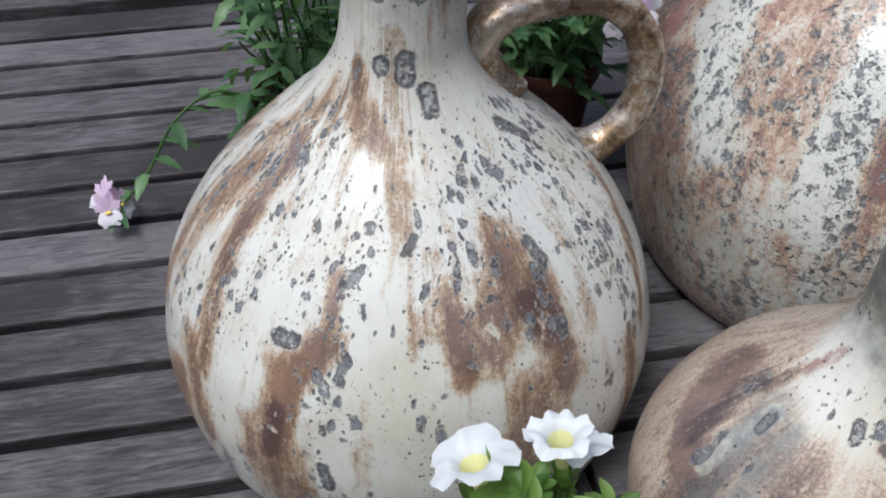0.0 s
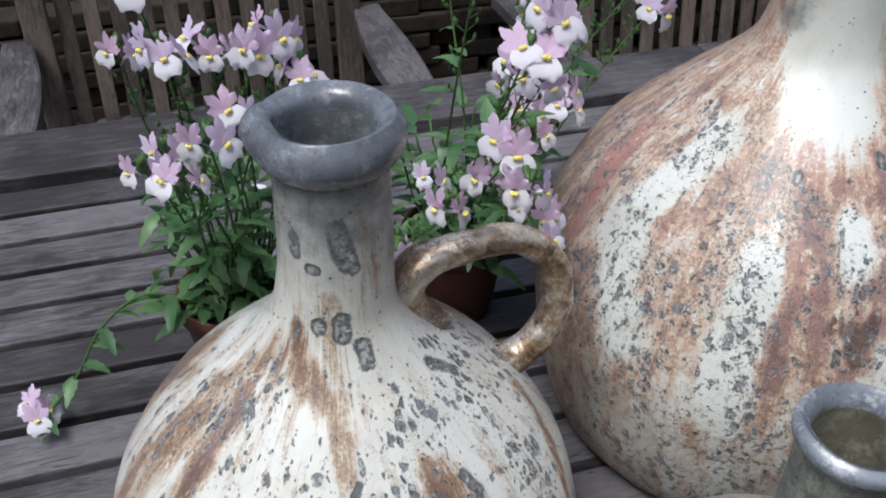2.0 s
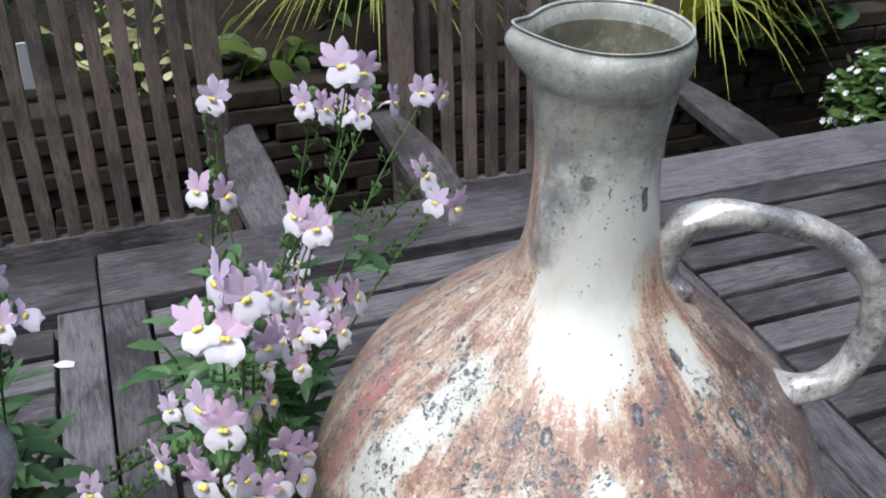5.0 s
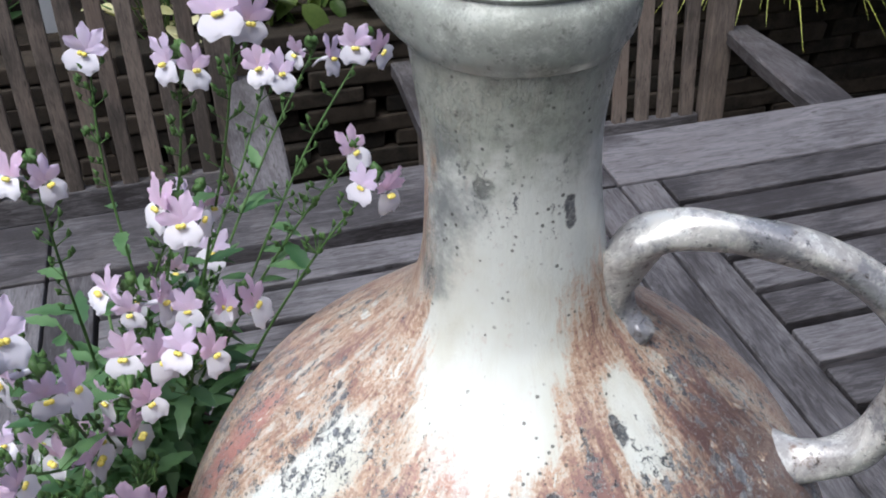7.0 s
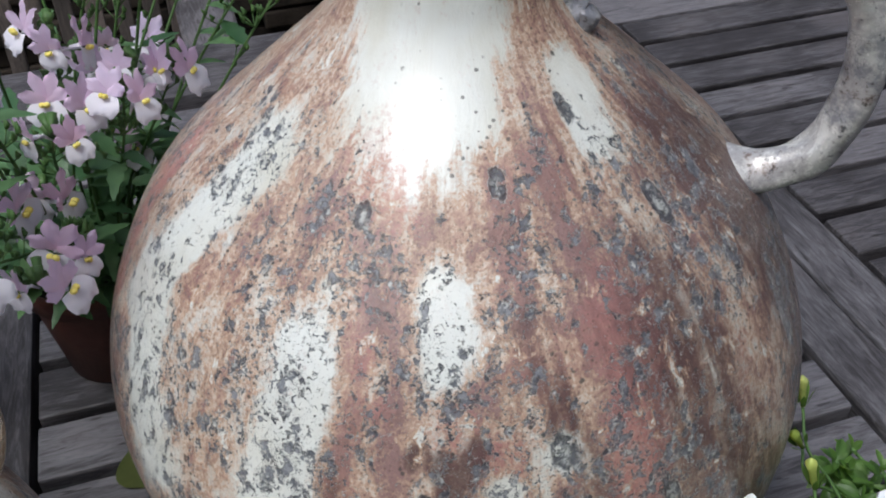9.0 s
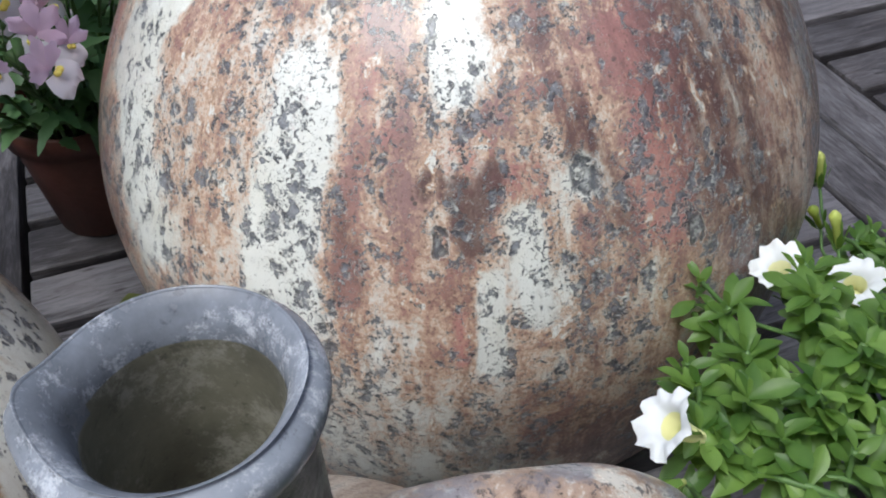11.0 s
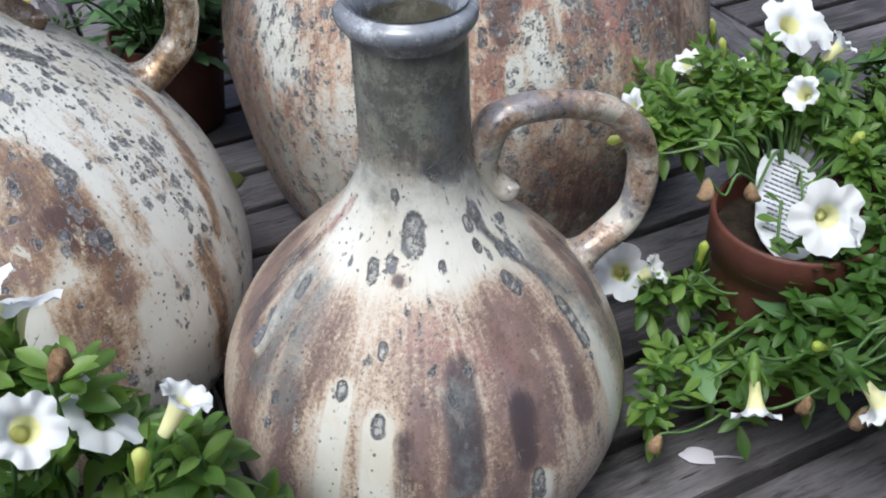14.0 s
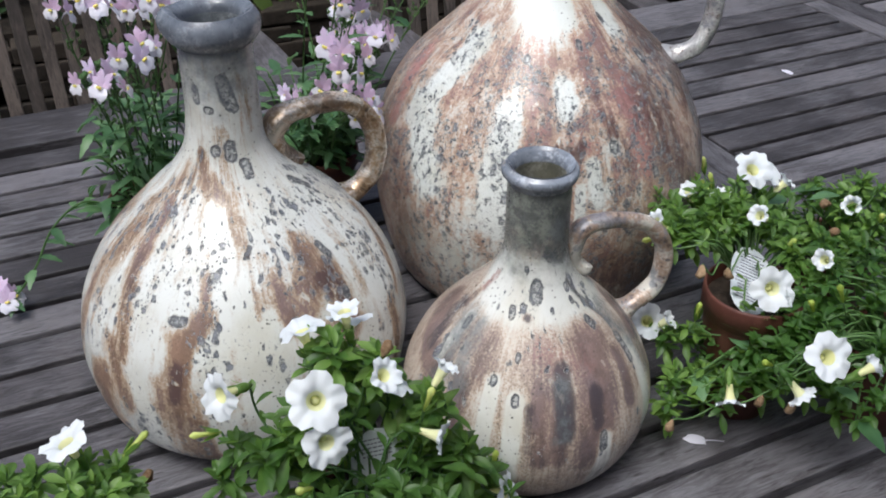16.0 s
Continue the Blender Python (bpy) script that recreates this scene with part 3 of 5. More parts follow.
A_BLOB = [(-114, 0.27, -114, 0.269, 0.0047, 1), (-93, 0.273, -94, 0.265, 0.0055, 1), (-78, 0.257, -78, 0.25, 0.0047, 1), (-129, 0.163, -125, 0.163, 0.0046, 0.9), (-98, 0.202, -95, 0.206, 0.0027, 0.8), (-60, 0.194, -58, 0.186, 0.0037, 0.9), (-37, 0.233, -30, 0.223, 0.0041, 0.8), (-60, 0.159, -60, 0.156, 0.0041, 0.9), (-116, 0.101, -115, 0.087, 0.0039, 0.9)]
A_NECK = [(-138, 0.321, -138, 0.311, 0.0035, 1), (-92, 0.329, -83, 0.308, 0.0059, 1), (-78, 0.309, -77, 0.304, 0.0038, 1), (-120, 0.304, -116, 0.304, 0.0036, 1)]
B_RUST = [(-100, 0.10, -75, 0.04, 0.035, 0.9), (-126, 0.300, -121, 0.255, 0.011, 0.85), (-112, 0.297, -113, 0.268, 0.010, 0.85), (-98, 0.292, -95, 0.24, 0.011, 0.9), (-84, 0.292, -84, 0.22, 0.014, 0.85), (-124, 0.245, -124, 0.171, 0.0095, 0.85), (-92, 0.248, -94, 0.167, 0.0096, 0.8), (-118, 0.225, -117, 0.182, 0.0124, 0.75), (-103, 0.241, -103, 0.21, 0.0143, 0.75), (-70, 0.224, -72, 0.124, 0.0144, 0.75), (-148, 0.217, -145, 0.15, 0.0052, 0.6), (-112, 0.164, -97, 0.129, 0.0178, 0.6), (-134, 0.293, -139, 0.269, 0.0155, 0.7), (-105, 0.296, -101, 0.274, 0.0195, 0.7), (-31, 0.289, -55, 0.259, 0.0172, 0.85), (160, 0.269, 170, 0.229, 0.0129, 0.7), (-60, 0.27, -40, 0.1, 0.03, 0.6)]
B_BARE = [(-150, 0.085, -114, 0.08, 0.045, -0.22), (-169, 0.223, -157, 0.166, 0.0126, -0.7), (-132, 0.234, -133, 0.142, 0.0122, -0.9), (-110, 0.259, -109, 0.246, 0.0078, -0.9), (-101, 0.199, -100, 0.161, 0.0042, -1), (-106, 0.177, -106, 0.141, 0.0033, -1), (-93, 0.214, -93, 0.206, 0.0031, -0.9), (-42, 0.219, -43, 0.192, 0.0032, -0.9), (-161, 0.283, -172, 0.217, 0.0097, -1), (-126, 0.39, -118, 0.315, 0.021, -1.1), (-62, 0.308, -65, 0.297, 0.0074, -0.9), (-90, 0.41, 60, 0.38, 0.03, -0.8)]
B_PINK = [(-79, 0.246, -82, 0.192, 0.0164, 0.95), (-110, 0.22, -100, 0.214, 0.0122, 0.6), (-110, 0.164, -110, 0.142, 0.0026, 0.9), (-124, 0.254, -120, 0.23, 0.0082, 0.55), (-58, 0.218, -62, 0.191, 0.0073, 0.6), (168, 0.259, 176, 0.201, 0.0111, 0.95), (-131, 0.294, -120, 0.282, 0.0155, 0.6)]
# deep brown marks; the wide runs also paint in shade on the right flank
B_DEEP_SHADE = [(-95, 0.17, -85, 0.06, 0.03, 0.40), (-105, 0.216, -107, 0.204, 0.0053, 1), (-110, 0.211, -108, 0.192, 0.0057, 1), (-113, 0.217, -114, 0.21, 0.0037, 0.9), (-65, 0.197, -69, 0.144, 0.0098, 0.6), (-93, 0.23, -95, 0.216, 0.0029, 0.7), (-45, 0.25, -50, 0.17, 0.012, 0.5), (-72, 0.24, -58, 0.08, 0.035, 0.72), (-38, 0.26, -28, 0.08, 0.04, 0.85), (-106, 0.08, -60, 0.03, 0.03, 0.6), (-95, 0.25, -88, 0.19, 0.008, 0.6)]
B_PITS = [(-169, 0.223, -152, 0.159, 0.0225, 0.76), (-136, 0.251, -131, 0.171, 0.0174, 0.78), (-143, 0.249, -140, 0.23, 0.0131, 0.78), (-110, 0.254, -98, 0.244, 0.0144, 0.66), (-113, 0.199, -101, 0.197, 0.0124, 0.74), (-118, 0.138, -79, 0.105, 0.0265, 0.68), (-78, 0.184, -82, 0.143, 0.0138, 0.66), (-53, 0.225, -67, 0.21, 0.0121, 0.64), (-150, 0.1, -60, 0.06, 0.04, 0.62), (-179, 0.38, 0, 0.38, 0.06, -0.2), (0, 0.38, 179, 0.38, 0.06, -0.2)]
B_CLEAN = [(-135, 0.345, -112, 0.312, 0.020, -0.6), (-108, 0.33, -100, 0.312, 0.012, -0.5), (-125, 0.292, -118, 0.286, 0.010, -0.25)]
B_BLOB = [(-60, 0.272, -60, 0.267, 0.0045, 1), (-97, 0.289, -97, 0.287, 0.0034, 1), (-71, 0.306, -70, 0.302, 0.0034, 0.8), (-128, 0.280, -128, 0.278, 0.003, 1), (-93, 0.213, -93, 0.208, 0.0045, 1), (-112, 0.196, -112, 0.190, 0.0035, 0.9), (-78, 0.181, -78, 0.176, 0.0045, 1), (-130, 0.409, -129, 0.407, 0.0046, 0.8), (-75, 0.4, -74, 0.39, 0.003, 0.8)]
C_RUST = [(-126, 0.167, -121, 0.166, 0.0038, 1), (-66, 0.187, -46, 0.147, 0.0045, 0.7), (146, 0.143, 178, 0.115, 0.0149, 0.95), (176, 0.188, 168, 0.157, 0.0056, 0.8), (-151, 0.146, -146, 0.129, 0.0182, 0.75), (-109, 0.152, -112, 0.131, 0.0236, 0.7), (-76, 0.145, -89, 0.071, 0.0231, 0.95), (-114, 0.124, -114, 0.071, 0.0097, 0.9), (-59, 0.13, -64, 0.096, 0.0094, 0.85), (-157, 0.118, -154, 0.061, 0.0128, 0.85), (-15, 0.152, -32, 0.124, 0.0086, 0.9), (-103, 0.121, -106, 0.073, 0.0121, 0.9), (-175, 0.12, -170, 0.05, 0.02, 0.8), (-30, 0.12, -40, 0.05, 0.01, 0.7)]
C_BARE = [(-139, 0.125, -139, 0.05, 0.004, -1.2), (-126, 0.116, -127, 0.05, 0.0046, -1.2), (-45, 0.124, -53, 0.06, 0.0045, -1.2), (-177, 0.153, -177, 0.123, 0.0032, -1), (-83, 0.078, -85, 0.03, 0.0051, -1), (-170, 0.185, -20, 0.18, 0.017, -0.75)]
# the first, wide run darkens the front towards the foot
C_DEEP = [(-112, 0.07, -70, 0.035, 0.028, 0.5), (-124, 0.166, -122, 0.1655, 0.0022, 1), (-64, 0.185, -44, 0.145, 0.0022, 0.9), (-100, 0.134, -102, 0.093, 0.0078, 1), (-84, 0.116, -86, 0.094, 0.0067, 0.95), (163, 0.153, 171, 0.124, 0.0072, 0.8), (-11, 0.14, -29, 0.117, 0.0057, 0.85), (-119, 0.114, -119, 0.079, 0.0042, 0.7)]
C_PINK = [(-109, 0.146, -87, 0.135, 0.0148, 0.6), (178, 0.187, 172, 0.172, 0.0037, 0.8)]
C_PITS = [(-52, 0.178, -42, 0.142, 0.0156, 0.62), (-151, 0.175, -129, 0.169, 0.0119, 0.6), (179, 0.15, -180, 0.12, 0.0051, 0.78), (-52, 0.137, -53, 0.112, 0.0079, 0.74)]
A_SMOKE = [(-120, 0.335, -60, 0.325, 0.008, 0.5), (-40, 0.33, -30, 0.30, 0.006, 0.45)]
B_SMOKE = [(-140, 0.405, -146, 0.385, 0.010, 0.5), (-153, 0.420, -159, 0.372, 0.012, 0.62), (-150, 0.372, -165, 0.36, 0.008, 0.4), (-162, 0.400, -168, 0.355, 0.011, 0.7)]
C_SMOKE = [(-103, 0.125, -103, 0.088, 0.008, 0.7), (-177, 0.150, -172, 0.115, 0.012, 0.7), (-108, 0.216, -72, 0.206, 0.007, 0.75), (-70, 0.24, -64, 0.212, 0.010, 0.7), (-118, 0.268, -60, 0.262, 0.006, 0.5), (-165, 0.15, -158, 0.11, 0.010, 0.65), (-40, 0.15, -38, 0.10, 0.012, 0.6), (-63, 0.178, -50, 0.155, 0.002, 0.6)]
C_BLOB = [(-114, 0.186, -114, 0.179, 0.0056, 1), (-140, 0.169, -139, 0.166, 0.0030, 1), (-176, 0.152, -175, 0.148, 0.0030, 1), (-139, 0.128, -139, 0.126, 0.0030, 1), (-126, 0.119, -126, 0.115, 0.0033, 1), (-127, 0.144, -127, 0.142, 0.0026, 1), (-65, 0.156, -64, 0.153, 0.0036, 1), (-84, 0.083, -84, 0.070, 0.0041, 1), (-95, 0.211, -88, 0.207, 0.0045, 0.8), (-132, 0.200, -131, 0.198, 0.0022, 0.9), (-70, 0.183, -70, 0.180, 0.0026, 1), (-71, 0.173, -71, 0.171, 0.0020, 1), (-98, 0.170, -98, 0.169, 0.0018, 1), (-49, 0.136, -51, 0.118, 0.0036, 1)]

build_bottle(0.054, 0.427, "cream glass bottle with rusty runs and grey pitted spots", [(0.112, 0.0), (0.135, 0.02), (0.1455, 0.04), (0.1505, 0.075), (0.1475, 0.105), (0.137, 0.14), (0.112, 0.18), (0.072, 0.22), (0.050, 0.24), (0.0355, 0.262), (0.0315, 0.285), (0.0305, 0.31), (0.0298, 0.352)], 0.0235, (0.0298, 0.354, 0.0380, 0.3765), 0.0038, SMOKE, GLAZE_A,
             loop(5, [(0.069, 0.243, -0.006), (0.061, 0.231, -0.004), (0.048, 0.243, 0), (0.043, 0.261, 0), (0.056, 0.2735, 0), (0.082, 0.2765, 0), (0.110, 0.2735, 0), (0.133, 0.2545, 0), (0.1425, 0.226, 0), (0.137, 0.199, 0), (0.119, 0.182, 0), (0.104, 0.176, 0)]), 0.0110, HANDLE_A,
             {"rust": (0.13, A_RUST + A_MORE), "pink": (0, []), "deep": (0, A_DEEP), "pits": (0.635, A_PITS + A_CLEAN), "blob": (0, A_BLOB + A_NECK), "smoke": (0, A_SMOKE)}, spout=0.10, seed=1)
build_bottle(0.417, 0.520, "large round cream glass bottle with pink and rust glaze", [(0.152, 0.0), (0.164, 0.02), (0.176, 0.06), (0.1835, 0.12), (0.180, 0.16), (0.166, 0.20), (0.142, 0.24), (0.100, 0.28), (0.056, 0.32), (0.043, 0.345), (0.0375, 0.385), (0.0365, 0.415), (0.0385, 0.438), (0.0425, 0.468)], 0.0385, (0.0420, 0.461, 0.0452, 0.484), -0.0035, MILK, GLAZE_B,
             loop(-26, [(0.066, 0.333, -0.006), (0.057, 0.319, -0.004), (0.0465, 0.329, 0), (0.0455, 0.348, 0), (0.058, 0.368, 0), (0.087, 0.374, 0), (0.135, 0.363, 0), (0.170, 0.333, 0), (0.178, 0.293, 0), (0.168, 0.260, 0), (0.147, 0.246, 0), (0.128, 0.242, 0)]), 0.0102, HANDLE_B,
             {"rust": (0.59, B_RUST + B_BARE), "pink": (0.26, B_PINK), "deep": (0, B_DEEP_SHADE), "pits": (0.68, B_PITS + B_CLEAN), "blob": (0, B_BLOB), "smoke": (0, B_SMOKE)}, spout=0.26, seed=2, twist=0.075)
build_bottle(0.259, 0.250, "small brown and cream glazed glass bottle", [(0.083, 0.0), (0.098, 0.02), (0.1065, 0.04), (0.110, 0.06), (0.108, 0.08), (0.101, 0.10), (0.090, 0.12), (0.073, 0.14), (0.053, 0.16), (0.036, 0.18), (0.0275, 0.20), (0.026, 0.225), (0.0255, 0.271)], 0.0208, (0.0255, 0.2685, 0.0300, 0.2805), 0.002, WORN, GLAZE_C,
             loop(-8, [(0.053, 0.186, -0.004), (0.046, 0.175, -0.003), (0.037, 0.184, 0), (0.0345, 0.198, 0), (0.044, 0.2145, 0), (0.073, 0.2165, 0), (0.104, 0.205, 0), (0.121, 0.179, 0), (0.1185, 0.144, 0), (0.097, 0.1245, 0), (0.084, 0.118, 0)]), 0.0086, HANDLE_C,
             {"rust": (0.54, C_RUST + C_BARE), "pink": (0, C_PINK), "deep": (0, C_DEEP), "pits": (0.46, C_PITS), "blob": (0, C_BLOB), "smoke": (0, C_SMOKE)}, spout=0.09, seed=3)


# ---- potted flowers ----
rng = random.Random(11)


def facing(at, way, roll=0.0):
    """A pose whose z looks along way."""
    return Matrix.Translation(at) @ Vector(way).to_track_quat("Z", "Y").to_matrix().to_4x4() @ pose(0, 0, 0, 0, 0, roll)


def pot(parent, r_top=0.05, r_base=0.036, h=0.092):
    prof = [(r_base * 0.9, 0.0), (r_base, 0.002), (r_top * 0.93, h * 0.80), (r_top * 0.935, h * 0.81), (r_top, h * 0.815), (r_top * 1.01, h * 0.985), (r_top * 0.99, h), (r_top * 0.955, h), (r_top * 0.94, h * 0.985), (r_top * 0.9, h * 0.7)]
    part("pot", lathe(prof, 48), TERRACOTTA, parent, "red-brown plastic nursery pot")
    bm = bmesh.new()
    n = 14
    rings = [[bm.verts.new((r * math.cos(a), r * math.sin(a), h * 0.88 + 0.006 * noise.noise(Vector((r * 60 * math.cos(a), r * 60 * math.sin(a), 3))) + 0.004 * (1 - r / r_top))) for a in [2 * math.pi * k / 28 for k in range(28)]] for r in [r_top * 0.935 * (i + 0.3) / (n - 0.7) for i in range(n)]]
    for p, q in zip(rings, rings[1:]):
        for k in range(28):
            bm.faces.new((p[k], p[(k + 1) % 28], q[(k + 1) % 28], q[k]))
    bm.faces.new(rings[0])
    part("soil", bm, SOIL, parent)


def leaf_mesh(name, length, width, mat, teeth=0.0, droop=0.25, fold=0.18, blunt=1.0):
    """A leaf along +y from its stalk, folded at the midrib and bent down."""
    bm = bmesh.new()
    rows, n = [], 9
    for i in range(n):
        t = i / (n - 1)
        w = width / 2 * (math.sin(math.pi * min(1, t ** (0.75 * blunt) * 0.97 + 0.03)) ** 0.85) * (1 + teeth * (1 if i % 2 else -1)) + 0.0004
        y, z = length * t, -droop * length * t * t
        rows.append([(-w, y - 0.06 * length * teeth * (i % 2), z + fold * w), (-w * 0.5, y, z + fold * w * 0.35), (0, y, z), (w * 0.5, y, z + fold * w * 0.35), (w, y - 0.06 * length * teeth * (i % 2), z + fold * w)])
    sheet(bm, rows)
    return mesh_of(name, bm, mat)


NEM_LEAVES = [leaf_mesh("leaf", 0.026, 0.0092, LEAF_NEM, 0.16, d) for d in (0.15, 0.35, 0.6)]
CAL_LEAVES = [leaf_mesh("leaf", 0.0190, 0.0076, LEAF_CAL, 0.0, d, 0.34, 2.1) for d in (0.05, 0.3, 0.65)]
ROUND_LEAF = leaf_mesh("leaf", 0.040, 0.023, LEAF_NEM, 0.0, 0.25, 0.12)


def petal_patch(bm, base, tip, width, cup, mat, ruffle=0.0, n=5, notch=0.0, seed=0, wide=0.47):
    """A rounded petal from base to tip, curved by cup, in the flower's own axes (z looks out)."""
    base, tip = Vector(base), Vector(tip)
    d = tip - base
    side = d.cross(Vector((0, 0, 1))).normalized()
    rows = []
    for i in range(n + 1):
        t = i / n
        w = width / 2 * (0.32 + 0.68 * math.sin(math.pi * (0.5 + 0.64 * (t - wide))) ** (1.0 if wide < 0.6 else 1.6)) * (1 if t < 0.8 else 1 - ((t - 0.8) / 0.2) ** 2 * 0.42)
        row = []
        for k in (-1, -0.55, 0, 0.55, 1):
            reach = t - (0.14 * k * k + notch * (1 - abs(k))) * (t ** 3)
            p = base + d * reach + side * (w * k)
            p.z += cup * math.sin(t * 2.2) - 0.3 * cup * k * k * t + ruffle * math.sin(seed + 4.1 * k + 7 * t) * t
            row.append(p)
        rows.append(row)
    sheet(bm, rows, mat)


def nemesia_flower(seed):
    r = random.Random(seed)
    bm = bmesh.new()
    s = 0.0122
    for a, w, l in ((28, 0.62, 1.05), (70, 0.60, 1.42), (110, 0.60, 1.42), (152, 0.62, 1.05)):
        a += r.uniform(-5, 5)
        petal_patch(bm, (0, 0.05 * s, 0.1 * s), (l * s * math.cos(radians(a)), l * s * math.sin(radians(a)), r.uniform(0.0, 0.4) * s), w * s, 0.10 * s, 0, 0.07 * s, seed=seed, wide=0.72)
    for x in (-0.28, 0.28):
        petal_patch(bm, (x * 0.5 * s, -0.08 * s, 0.2 * s), (x * 1.75 * s, -1.08 * s, 0.15 * s), 1.02 * s, 0.20 * s, 1, 0.07 * s, seed=seed + x)
    for x in (-0.09, 0.09):
        bmesh.ops.create_icosphere(bm, subdivisions=2, radius=0.14 * s, matrix=Matrix.Translation((x * s, -0.10 * s, 0.40 * s)) @ Matrix.Diagonal((1.0, 0.9, 0.9, 1)))
    for f in bm.faces:
        if len(f.verts) == 3:
            f.material_index = 2
    tube(bm, [Vector((0, 0, 0.1 * s)), Vector((0, -0.1 * s, -0.5 * s)), Vector((0, -0.5 * s, -0.9 * s))], [0.14 * s, 0.1 * s, 0.04 * s], 5, mat=1)
    return mesh_of("flower", bm, [PINK, PALE, YELLOW])


def calibrachoa_flower(seed, open_=1.0):
    """A white five-lobed trumpet with a yellow throat; z looks out of the mouth."""
    r = random.Random(seed)
    bm = bmesh.new()
    R, depth, seg = 0.0172 * (0.35 + 0.65 * open_), 0.021, 40
    ph = r.uniform(0, 6)
    rings, n = [], 10
    for i in range(n + 1):
        t = i / n
        ring = []
        for k in range(seg):
            a = 2 * math.pi * k / seg
            lobe = 1 - 0.22 * abs(math.cos(2.5 * a + ph)) ** 8 * t ** 3 + 0.025 * math.sin(17 * a) * t ** 6
            rad = (0.0022 + 0.0024 * t + (R - 0.0046) * t ** 2.6) * lobe
            z = -depth * (1 - t) ** 2.3 - (0.0045 * open_) * max(0, t - 0.7) * 3 * (0.6 + 0.6 * math.sin(2 * a + ph)) + 0.0011 * math.sin(10 * a + ph) * t ** 4 + 0.0012 * abs(math.cos(2.5 * a + ph)) * t ** 2
            ring.append(bm.verts.new((rad * math.cos(a), rad * math.sin(a), z)))
        rings.append(ring)
    for i, (p, q) in enumerate(zip(rings, rings[1:])):
        for k in range(seg):
            bm.faces.new((p[k], p[(k + 1) % seg], q[(k + 1) % seg], q[k])).material_index = 1 if i < 5 else 0
    boss = bm.verts.new((0.0004, 0.0, -0.0105))
    for k in range(seg):
        bm.faces.new((rings[2][k], rings[2][(k + 1) % seg], boss)).material_index = 1
    tube(bm, [Vector((0, 0, -depth + 0.004)), Vector((0, 0, -depth - 0.004)), Vector((0, 0, -depth - 0.010))], [0.0034, 0.0036, 0.0012], 8, mat=2)
    for k in range(5):
        a = ph + k * 2 * math.pi / 5
        petal_patch(bm, (0.002 * math.cos(a), 0.002 * math.sin(a), -depth - 0.004), (0.0075 * math.cos(a), 0.0075 * math.sin(a), -depth + 0.006), 0.003, 0.001, 2)
    return mesh_of("flower", bm, [WHITE, THROAT, LEAF_CAL])


def bud_mesh():
    bm = bmesh.new()
    tube(bm, [Vector((0, 0, 0)), Vector((0, 0, 0.006)), Vector((0, 0, 0.014)), Vector((0, 0, 0.020)), Vector((0, 0, 0.023))], [0.001, 0.0016, 0.0018, 0.0028, 0.0010], 10)
    for k in range(5):
        a = k * 2 * math.pi / 5
        petal_patch(bm, (0.002 * math.cos(a), 0.002 * math.sin(a), 0.002), (0.006 * math.cos(a), 0.006 * math.sin(a), 0.014), 0.003, 0.001, 1)
    return mesh_of("bud", bm, [BUD_CAL, LEAF_CAL])


def wilted_mesh():
    bm = bmesh.new()
    tube(bm, [Vector((0, 0, 0)), Vector((0.001, 0, 0.006)), Vector((0.002, 0.001, 0.012)), Vector((0.002, 0.003, 0.018)), Vector((0.001, 0.004, 0.021))], [0.0012, 0.0028, 0.0038, 0.0042, 0.0020], 14)
    for v in bm.verts:
        v.co += 0.0020 * noise.noise_vector(v.co * 520)
    return mesh_of("withered_bloom", bm, WITHERED)


NEM_FLOWERS = [nemesia_flower(i) for i in range(6)]
CAL_FLOWERS = [calibrachoa_flower(i, 1.0) for i in range(4)]
CAL_HALF = [calibrachoa_flower(10 + i, 0.35 + 0.2 * i) for i in range(2)]
BUD, WILTED = bud_mesh(), wilted_mesh()


def bent(a, b, sag=0.0, sway=0.0, n=10):
    """A stem from a to b that rises first and then leans over."""
    a, b = Vector(a), Vector(b)
    out = []
    for i in range(n + 1):
        t = i / n
        p = a.lerp(b, t)
        p.z += math.sin(math.pi * t) * sag
        p += Vector((math.sin(5 * t + sway), math.cos(4 * t + sway), 0)) * 0.004 * math.sin(math.pi * t)
        out.append(p)
    return out


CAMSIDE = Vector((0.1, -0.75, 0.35))


